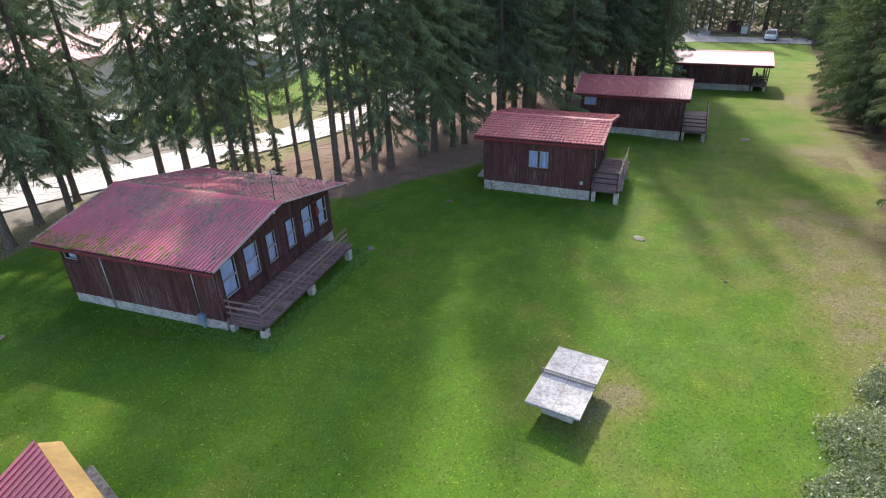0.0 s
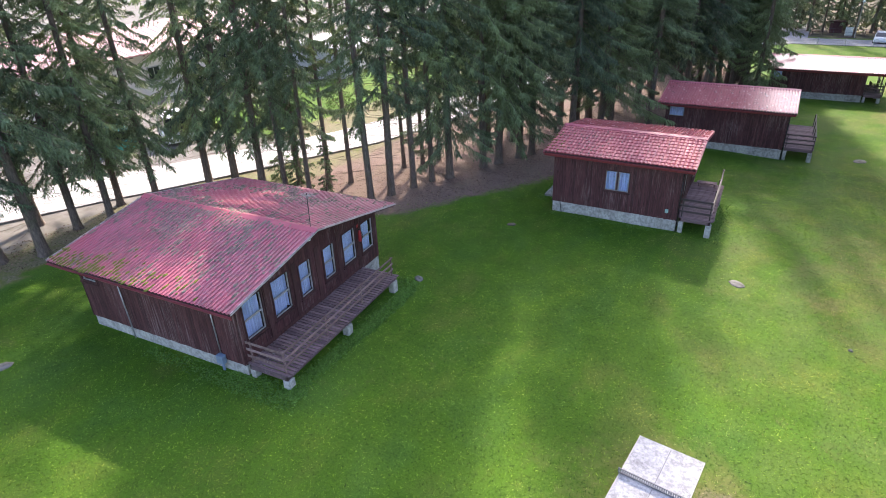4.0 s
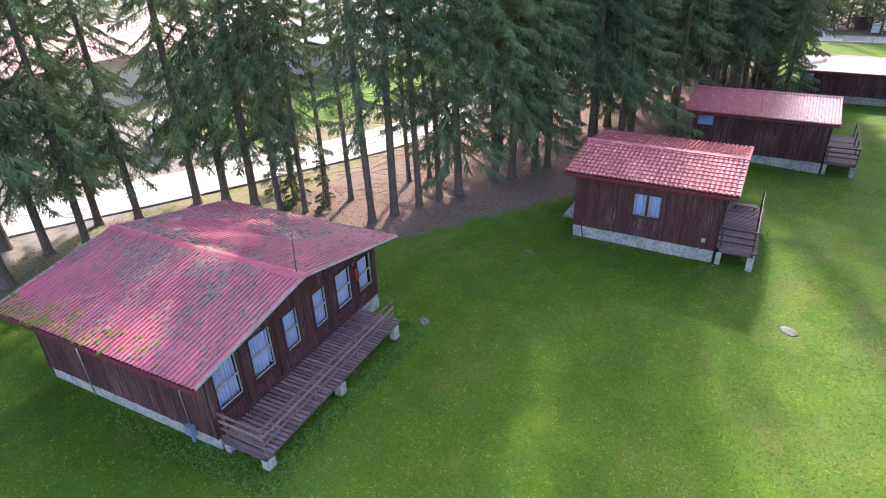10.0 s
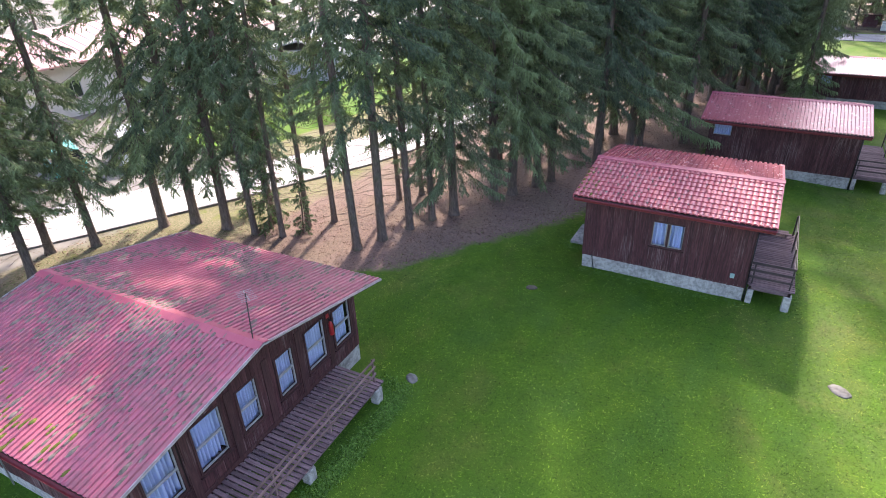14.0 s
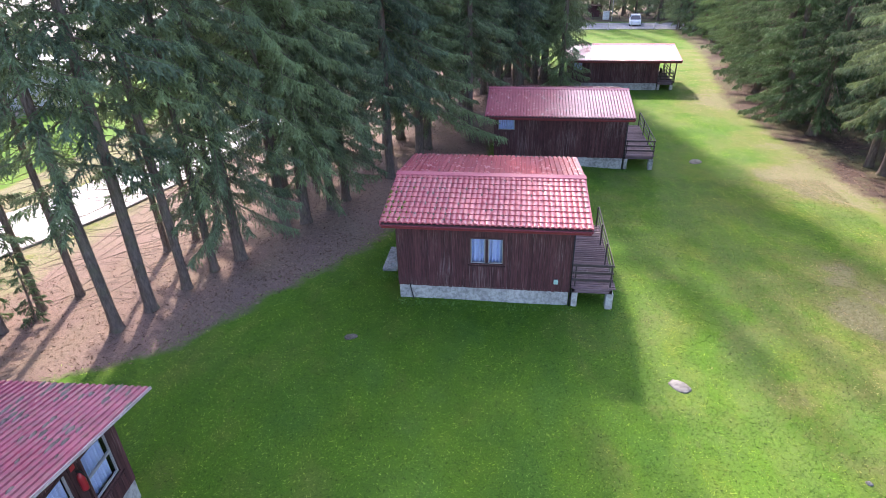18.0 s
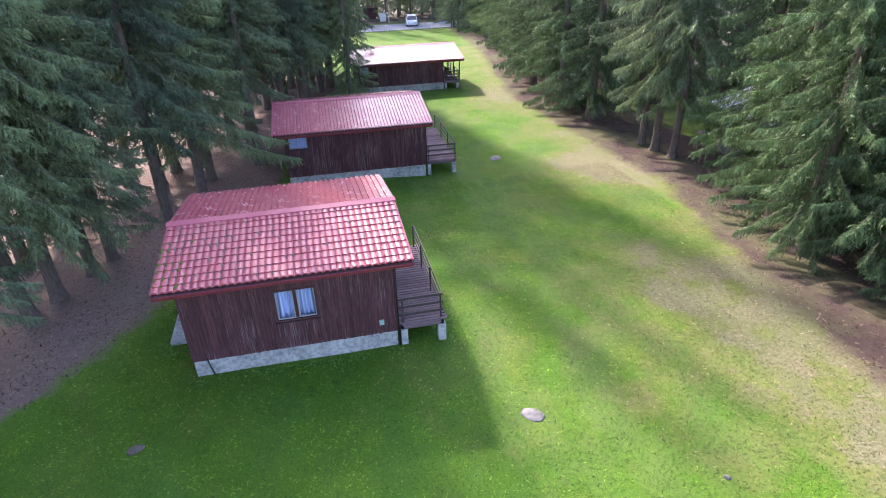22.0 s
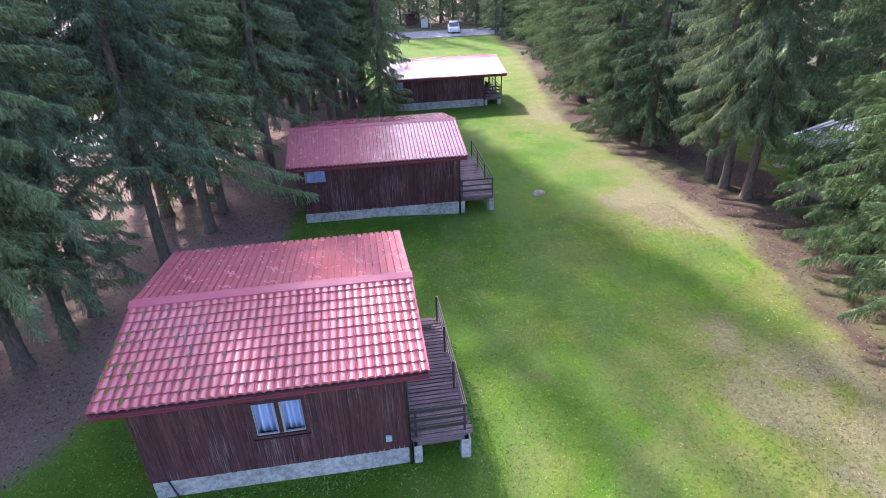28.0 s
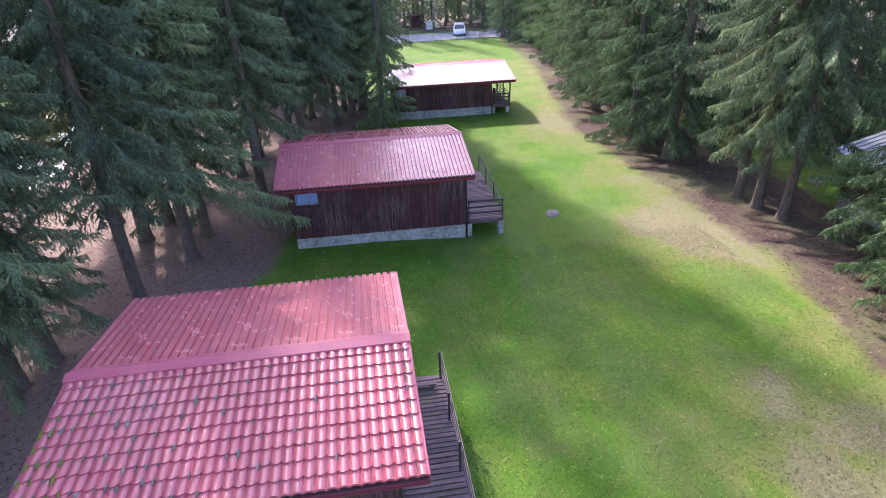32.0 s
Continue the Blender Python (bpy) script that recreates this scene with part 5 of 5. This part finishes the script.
# ---- far end: parking, lamp, fence, kiosk ----
M["car_white"] = simple("white car paint", (0.75, 0.76, 0.78), 0.25, var=0.04)
M["car_glass"] = simple("dark car glass", (0.02, 0.024, 0.028), 0.08, var=0.1)
M["tyre"] = simple("tyre rubber", (0.015, 0.015, 0.015), 0.9)
M["teal"] = simple("teal paint", (0.06, 0.36, 0.3), 0.4)


def car(name, m, label, paint, L=4.3, W=1.75, H=1.55, van=False):
    """A hatchback or van: lofted body, glasshouse, four wheels, lamps."""
    c = thing(name, m, label, "car")
    bm = bmesh.new()
    prof = [(-L / 2, 0.35, 0.62), (-L / 2 + 0.05, 0.9, 0.95), (-L / 2 + 0.3, 0.98, 1.0), (-L * 0.2, 0.98, 1.0), (L * 0.18, 0.96, 1.0), (L / 2 - 0.25, 0.82, 0.97), (L / 2, 0.5, 0.85)]
    rows = []
    for y, top, wf in prof:
        hw = W / 2 * wf
        rows.append([bm.verts.new(p) for p in ((-hw, y, 0.28), (-hw * 1.02, y, (0.28 + top) / 2), (-hw * 0.96, y, top), (hw * 0.96, y, top), (hw * 1.02, y, (0.28 + top) / 2), (hw, y, 0.28))])
    for a, b in zip(rows, rows[1:]):
        for i in range(6):
            bm.faces.new((a[i], a[(i + 1) % 6], b[(i + 1) % 6], b[i]))
    bm.faces.new(rows[0])
    bm.faces.new(rows[-1][::-1])
    bmesh.ops.recalc_face_normals(bm, faces=bm.faces)
    part("body", bm, paint, c, smooth=False)
    y0, y1 = (-L / 2 + 0.15, L * 0.3) if not van else (-L / 2 + 0.08, L * 0.36)
    bm = bmesh.new()
    vs = [bm.verts.new(p) for p in ((-W * 0.47, y0, 0.96), (W * 0.47, y0, 0.96), (W * 0.47, y1, 0.95), (-W * 0.47, y1, 0.95), (-W * 0.39, y0 + 0.22, H - 0.04), (W * 0.39, y0 + 0.22, H - 0.04), (W * 0.39, y1 - 0.75, H - 0.04), (-W * 0.39, y1 - 0.75, H - 0.04))]
    for f in ((0, 1, 5, 4), (1, 2, 6, 5), (2, 3, 7, 6), (3, 0, 4, 7), (4, 5, 6, 7)):
        bm.faces.new([vs[i] for i in f])
    bmesh.ops.recalc_face_normals(bm, faces=bm.faces)
    part("glasshouse", bm, "car_glass" if not van else paint, c, "dark car windows" if not van else "")
    if van:
        part("windscreen", slab((-W * 0.4, y1 - 0.08, 1.08), (W * 0.4, y1 - 0.08, 1.08), (W * 0.36, y1 - 0.6, H - 0.2), (-W * 0.36, y1 - 0.6, H - 0.2), -0.03), "car_glass", c)
    part("roof_panel", boxes((-W * 0.4, y0 + 0.2, H - 0.045, W * 0.4, y1 - 0.72, H), bev=0.02), paint, c)
    for s in (-1, 1):
        part("pillar", tubes(((s * W * 0.465, y1, 0.95), (s * W * 0.39, y1 - 0.75, H - 0.03), 0.035)), paint, c)
        part("headlight", boxes((s * W * 0.28 - 0.16, L / 2 - 0.16, 0.6, s * W * 0.28 + 0.16, L / 2 - 0.02, 0.76), bev=0.03), "white_plastic", c)
        for y in (-L * 0.3, L * 0.31):
            wh = part("wheel", tubes(((s * (W / 2 - 0.2), y, 0.31), (s * (W / 2 + 0.01), y, 0.31), 0.31), n=18), "tyre", c)
            part("rim", tubes(((s * (W / 2 + 0.0), y, 0.31), (s * (W / 2 + 0.02), y, 0.31), 0.19), n=14), "galv", wh)
    part("number_plate", boxes((-0.25, L / 2 - 0.01, 0.45, 0.25, L / 2 + 0.015, 0.56)), "white_plastic", c)
    return c


car("parked_car", pose(15.4, 81.6, ground_z(15.4, 81.6) + 0.06, 0, 0, 172), "white hatchback parked on the tarmac", "car_white", 3.6, 1.7, 1.42)
car("parked_van", pose(-34.2, 1.2, ground_z(-34.2, 1.2), 0, 0, 60), "white van parked beyond the lane", "car_white", 4.6, 1.85, 1.95)
car("parked_car", pose(-36.0, -2.2, ground_z(-36, -2.2), 0, 0, 70), "teal car parked beyond the lane", "teal")


def lamp_post(x, y, h):
    l = thing("street_lamp", pose(x, y, ground_z(x, y)), "slim grey lamp post with a white globe", "lamp", "lane lamps")
    part("pole", tubes(((0, 0, -0.2), (0, 0, h), 0.055, 0.04)), "galv", l)
    bm = bmesh.new()
    bmesh.ops.create_uvsphere(bm, u_segments=14, v_segments=10, radius=0.2)
    bmesh.ops.translate(bm, vec=(0, 0, h + 0.18), verts=bm.verts)
    part("globe", bm, "white_plastic", l, "white globe", True)
    part("collar", tubes(((0, 0, h - 0.06), (0, 0, h + 0.03), 0.08)), "galv", l)


for x, y, h in ((12.6, 86.8, 4.9), (-15.9, 36.8, 4.4), (-0.8, 47.0, 4.6), (-19.0, 18.0, 4.2)):
    lamp_post(x, y, h)
kiosk = thing("notice_shelter", pose(10.3, 92.0, ground_z(10.3, 92)), "brown wooden shelter with dark board roof by the wood", "shelter")
part("wall", boxes((-0.9, 0, 0, 0.9, 1.6, 1.7), bev=0.02), "plank", kiosk)
part("roof", boxes((-1.1, -0.3, 1.7, 1.1, 1.9, 1.82), bev=0.02), "plank_trim", kiosk)
cab = thing("utility_cabinet", pose(11.9, 88.6, ground_z(11.9, 88.6)), "pale grey utility cabinet by the lamp post", "cabinet")
part("body", boxes((-0.5, -0.2, 0, 0.5, 0.2, 1.25), bev=0.02), "white_plastic", cab)
part("door", boxes((-0.44, -0.22, 0.12, 0.44, -0.203, 1.15), bev=0.005), "white_plastic", cab)
part("cap", boxes((-0.55, -0.25, 1.25, 0.55, 0.25, 1.3), bev=0.01), "galv", cab)
fence = thing("fence", pose(7.0, 88.0, ground_z(12, 88)), "low dark mesh fence along the wood", "fence")
for i in range(12):
    part("post", tubes(((i * 1.4, 0, -0.3), (i * 1.4, 0, 1.15), 0.03)), "steel_rail", fence)
for h in (0.15, 0.6, 1.08):
    part("rail", tubes(((0, 0, h), (15.4, 0, h), 0.018)), "steel_rail", fence)
for i in range(5):
    x = 7.5 + i * 3.3
    b = thing("bollard", pose(x, 76.6, ground_z(x, 76.6)), "thin grey post at the edge of the tarmac", "post", "edge posts")
    part("stem", tubes(((0, 0, -0.2), (0, 0, 0.95), 0.045)), "galv", b)
    part("cap", tubes(((0, 0, 0.95), (0, 0, 0.99), 0.055)), "galv", b)

# ---- buildings beyond the lane ----
M["pale_wall"] = simple("cream plaster", (0.6, 0.55, 0.48), 0.85, var=0.12, scale=1)
M["far_roof"] = roof_metal("pink red sheet roof", (0.5, 0.26, 0.24), (0.6, 0.34, 0.31), 0.35, 0.0, 0.0, 0.2)
M["grey_wall"] = simple("grey plaster", (0.4, 0.4, 0.41), 0.85, var=0.12, scale=1)
gh = thing("guest_house", pose(-48.3, -14.0, 0.0), "long cream guest house with pink red metal roof", "house")
gw = part("wall", boxes((-11, 0, -1.5, 0.0, 42, 3.7)), "pale_wall", gh)
for sgn, xa, xr in ((1, 0.95, -5.5), (-1, -12.0, -5.5)):
    bm = slab((xa, -0.8, 3.75), (xa, 42.8, 3.75), (xr, 42.8, 5.6), (xr, -0.8, 5.6), 0.14)
    bmesh.ops.recalc_face_normals(bm, faces=bm.faces)
    rf = part("roof", bm, "far_roof", gh)
    for i in range(44):
        y = -0.7 + i * 1.0
        bm = slab((xa, y, 3.785), (xa, y + 0.08, 3.785), (xr, y + 0.08, 5.635), (xr, y, 5.635), 0.035)
        bmesh.ops.recalc_face_normals(bm, faces=bm.faces)
        part("seam", bm, "far_roof", rf)
for i in range(36):
    part("rafter_end", boxes((0.05, i * 1.18 + 0.1, 3.5, 0.85, i * 1.18 + 0.22, 3.62)), "plank_trim", gh)
for i in range(9):
    wn = part("window", boxes((0.0, 2.2 + i * 4.4, 1.0, 0.05, 3.6 + i * 4.4, 2.4), bev=0.01), "white_frame", gh)
    part("pane", boxes((0.051, 2.3 + i * 4.4, 1.1, 0.062, 2.87 + i * 4.4, 2.3)), "car_glass", wn)
    part("pane", boxes((0.051, 2.93 + i * 4.4, 1.1, 0.062, 3.5 + i * 4.4, 2.3)), "car_glass", wn)
g2 = thing("annex_house", pose(-41.0, 25.0, -1.1, 0, 0, 20), "grey rendered annex with low pale roof", "house")
part("wall", boxes((-4, 0, -0.5, 3.5, 8, 2.9)), "grey_wall", g2)
for xa, xr in ((4.1, -0.25), (-4.6, -0.25)):
    bm = slab((xa, -0.5, 2.9), (xa, 8.5, 2.9), (xr, 8.5, 3.9), (xr, -0.5, 3.9), 0.12)
    bmesh.ops.recalc_face_normals(bm, faces=bm.faces)
    part("roof", bm, "grey_wall", g2)
for y in (1.2, 4.6):
    wn = part("window", boxes((3.5, y, 1.0, 3.55, y + 1.3, 2.2)), "white_frame", g2)
    part("pane", boxes((3.552, y + 0.08, 1.08, 3.56, y + 1.22, 2.12)), "car_glass", wn)


# broad-leaved bushes between the lane and the houses
def bush(x, y, r, h, n, seed, mat, label, cat="bush", name="bush", leaf=1.0):
    rs = np.random.RandomState(seed)
    p = rs.normal(0, 1, (n, 3))
    p /= np.linalg.norm(p, axis=1, keepdims=True)
    p[:, 2] = np.abs(p[:, 2])
    lump = 0.85 + 0.1 * np.sin(p[:, 0:1] * 5 + seed) * np.cos(p[:, 1:2] * 4) + rs.uniform(-0.12, 0.15, (n, 1))
    p = p * lump * rs.uniform(0.35, 1.0, (n, 1)) ** 0.4 * np.array([r, r, h])
    d = rs.normal(0, 1, (n, 3)) + np.array([0, 0, 0.4])
    d /= np.linalg.norm(d, axis=1, keepdims=True)
    o = np.cross(d, rs.normal(0, 1, (n, 3)))
    o /= np.linalg.norm(o, axis=1, keepdims=True)
    s = rs.uniform(0.06, 0.14, (n, 1)) * leaf
    tri = np.stack([p - o * s * 0.4, p + o * s * 0.4, p + d * s], 1)
    t = thing(name, pose(x, y, ground_z(x, y) - 0.03), label, cat)
    stems = bmesh.new()
    for i in range(7):
        a = 2 * math.pi * i / 7
        tube(stems, (0, 0, -0.1), (0.6 * r * math.cos(a), 0.6 * r * math.sin(a), 0.75 * h), 0.02, 0.008, 5)
    part("stems", stems, "bark", t)
    share("foliage", tri_mesh("foliage", tri, mat, rs.uniform(0.2, 1.0, n)), t, Matrix())
    return t


for i, (x, y, r, h) in enumerate(((-30.8, 8.5, 1.6, 1.5), (-29.5, 14.5, 1.8, 1.8), (-33.5, 12.0, 2.0, 2.2), (-27.2, 20.5, 1.7, 1.6), (-37.5, 5.0, 1.6, 1.4), (-25.5, 28.0, 2.2, 2.4), (-39.0, 18.5, 2.4, 2.6))):
    bush(x, y, r, h, 1500, 60 + i, "leaves", "bright green leafy bush beyond the lane")
for i, (x, y, r, h) in enumerate(((9.9, -14.9, 1.7, 0.9), (9.2, -17.2, 1.5, 0.8), (11.1, -12.4, 1.4, 1.0), (9.6, -19.4, 1.8, 0.8), (11.7, -14.6, 1.6, 1.1), (11.2, -17.2, 1.7, 1.0))):
    bush(x, y, r * 1.1, h * 0.8, 8000, 80 + i, "scrub", "grey green scrub with pale flowers at the lawn edge", "shrub", "shrub", 0.65)
M["petal"] = simple("pale petals", (0.6, 0.58, 0.5), 0.8)

# ---- grass blades, ground cover, litter ----
M["blades"] = None
k = Mat("grass blades", 0.7, spec=0.25)
fresh = k.ramp(k.island(), (0.0, (0.031, 0.08, 0.006)), (0.5, (0.083, 0.172, 0.012)), (0.82, (0.165, 0.29, 0.025)), (1.0, (0.25, 0.39, 0.05)))
straw = k.ramp(k.island(), (0.0, (0.078, 0.082, 0.027)), (0.6, (0.17, 0.155, 0.065)), (1.0, (0.38, 0.325, 0.18)))
p = k.world_pos()
patchy = k.ramp(k.noise(p, 0.9, 5), (0.36, (0.66, 0.76, 0.7)), (0.64, (1.25, 1.18, 1.2)))
patchy = k.mix(1.0, patchy, k.ramp(k.noise(p, 5, 4, 0.6), (0.36, (0.7, 0.75, 0.7)), (0.64, (1.25, 1.2, 1.2))), "MULTIPLY")
hue = k.noise(k.world_pos((1, 0.7, 1)), 0.42, 6, 0.62)
patchy = k.mix(1.0, patchy, k.ramp(k.noise(p, 13, 3, 0.6), (0.36, (0.55, 0.6, 0.6)), (0.64, (1.42, 1.35, 1.35))), "MULTIPLY")
patchy = k.mix(1.0, patchy, k.ramp(k.noise(k.world_pos((2.6, 0.16, 1)), 1.0, 4, 0.6), (0.35, (0.84, 0.88, 0.9)), (0.65, (1.16, 1.1, 1.1))), "MULTIPLY")
fresh = k.mix(k.mask(hue, 0.52, 0.66), fresh, k.mix(1.0, fresh, (1.5, 1.06, 1.9), "MULTIPLY"))
fresh = k.mix(k.ramp(hue, (0.36, (1, 1, 1)), (0.48, (0, 0, 0))), fresh, k.mix(1.0, fresh, (0.93, 0.97, 1.45), "MULTIPLY"))
dry = k.math("ADD", k.attr("dry"), k.math("MULTIPLY", k.math("SUBTRACT", k.noise(p, 0.55, 7, 0.72), 0.52), 2.3))
c = k.mix(1.0, k.mix(k.mask(dry, 0.15, 1.05), fresh, straw), patchy, "MULTIPLY")
k.color(c)
translucent(k, c, 0.35)
up = k.node("ShaderNodeVectorMath", operation="MULTIPLY_ADD")
k.link(k.node("ShaderNodeNewGeometry").outputs["Normal"], up.inputs[0])
up.inputs[1].default_value, up.inputs[2].default_value = (0.42, 0.42, 0.42), (0, 0, 0.82)
k.link(up.outputs[0], k.b.inputs["Normal"])
M["blades"] = k.m
k = Mat("needle litter bits", 0.95, spec=0.1)
k.color(k.ramp(k.island(), (0.0, (0.04, 0.025, 0.018)), (0.6, (0.13, 0.08, 0.06)), (1.0, (0.28, 0.2, 0.15))))
M["litter_bits"] = k.m
k = Mat("clover leaves", 0.6, spec=0.3)
k.color(k.ramp(k.island(), (0.0, (0.05, 0.125, 0.014)), (1.0, (0.15, 0.3, 0.045))))
M["clover"] = k.m

FOOT = [(-16.6, -9.6, -16.7, -8.6), (-5.75, 0.02, -0.03, 5.9), (-3.2, 3.95, 15.0, 22.0), (2.4, 9.7, 34.9, 41.5)]
rs = np.random.RandomState(9)


def scatter(n, x0, x1, y0, y1):
    x, y = rs.uniform(x0, x1, n), rs.uniform(y0, y1, n)
    ok = np.ones(n, bool)
    for a, b, c, d in FOOT:
        ok &= ~((x > a) & (x < b) & (y > c) & (y < d))
    return x[ok], y[ok]


def slivers(x, y, tall, wide, lean, z_off=-0.012):
    n = len(x)
    base = np.stack([x, y, terrain(x, y) + z_off], 1)
    a = rs.uniform(0, 2 * np.pi, n)
    o = np.stack([np.cos(a), np.sin(a), np.zeros(n)], 1) * (wide * rs.uniform(0.6, 1.3, n))[:, None]
    tip = np.stack([rs.normal(0, lean, n), rs.normal(0, lean, n), np.ones(n)], 1) * (tall * rs.uniform(0.5, 1.3, n))[:, None]
    return np.stack([base - o / 2, base + o / 2, base + tip], 1)


def field(name, tris, mat, dry, label, cat):
    me = tri_mesh(name, tris, mat)
    if dry is not None:
        at = me.attributes.new("dry", "FLOAT", "POINT")
        at.data.foreach_set("value", np.repeat(dry, 3).astype(np.float32))
    return tagged(new(name, me), label, cat, kind="stuff")


x1_, y1_ = scatter(820000, -22, 14, -27, 14)
x2_, y2_ = scatter(90000, -4, 18, 14, 45)
gx_, gy_ = np.concatenate([x1_, x2_]), np.concatenate([y1_, y2_])
inside = np.minimum(gx_ - np.interp(gy_, LEFT_Y, LEFT_X), np.interp(gy_, RIGHT_Y, RIGHT_X) - gx_)
sel = inside + rs.normal(0, 0.6, len(gx_)) > 0.2
gx_, gy_ = gx_[sel], gy_[sel]
to_r = np.interp(gy_, RIGHT_Y, RIGHT_X) - gx_
dryness = np.clip(1.05 - to_r / np.interp(gy_, (-16, -9, -4, 2, 12, 40), (2.5, 5.0, 8.0, 9.0, 7.5, 5.5)), 0, 1) + 0.2 * np.clip((gx_ + 1) / 4, 0, 1) + 0.75 * spots_at(gx_, gy_) - 0.8 * lush_at(gx_, gy_) + rs.normal(-0.05, 0.2, len(gx_))
field("grass", slivers(gx_, gy_, 0.03, 0.052, 1.7), "blades", dryness, "short mown lawn grass with clover and dry tips", "grass")
# leafy ground cover round the old cabin's base and veranda
cx, cy = [], []
for n, xa, xb, ya, yb in ((2600, -10.2, -7.5, -17.1, -16.2), (6000, -8.15, -7.7, -16.6, -9.8), (900, -13.5, -10.0, -17.1, -16.6), (900, -8.9, -7.8, -10.1, -9.2), (600, -5.8, 0.3, -0.4, -0.08), (700, -7.0, -6.0, 1.2, 4.2), (700, 1.2, 1.9, -0.6, 4.8), (900, -3.3, 4.2, 14.55, 14.95)):
    cx.append(rs.uniform(xa, xb, n))
    cy.append(rs.uniform(ya, yb, n))
cx, cy = np.concatenate(cx), np.concatenate(cy)
cx, cy = cx + rs.normal(0, 0.1, len(cx)), cy + rs.normal(0, 0.1, len(cy))
t = slivers(cx, cy, 0.04, 0.05, 0.9, 0.01)
field("ground_cover", t, "clover", None, "leafy green ground cover beside the veranda", "plants")
lx, ly = scatter(190000, -26, 22, -16, 48)
ins = np.minimum(lx - np.interp(ly, LEFT_Y, LEFT_X), np.interp(ly, RIGHT_Y, RIGHT_X) - lx)
s2 = (ins < 0.3 - np.abs(rs.normal(0, 0.5, len(lx)))) & (ins > -9)
lx, ly = lx[s2], ly[s2]
t = slivers(lx, ly, 0.03, 0.06, 2.4, 0.004)
field("needle_litter", t, "litter_bits", None, "brown needles, cones and twigs under the spruces", "needle litter")
fx = np.concatenate([rs.normal(a, 0.7, 60) for a in (9.8, 9.1, 11.0, 9.9)])
fy = np.concatenate([rs.normal(b, 0.7, 60) for b in (-15.2, -17.5, -12.6, -19.6)])
t = slivers(fx, fy, 0.035, 0.05, 1.2, 0.62)
field("flowers", t, "petal", None, "small pale flower heads in the scrub", "flowers")
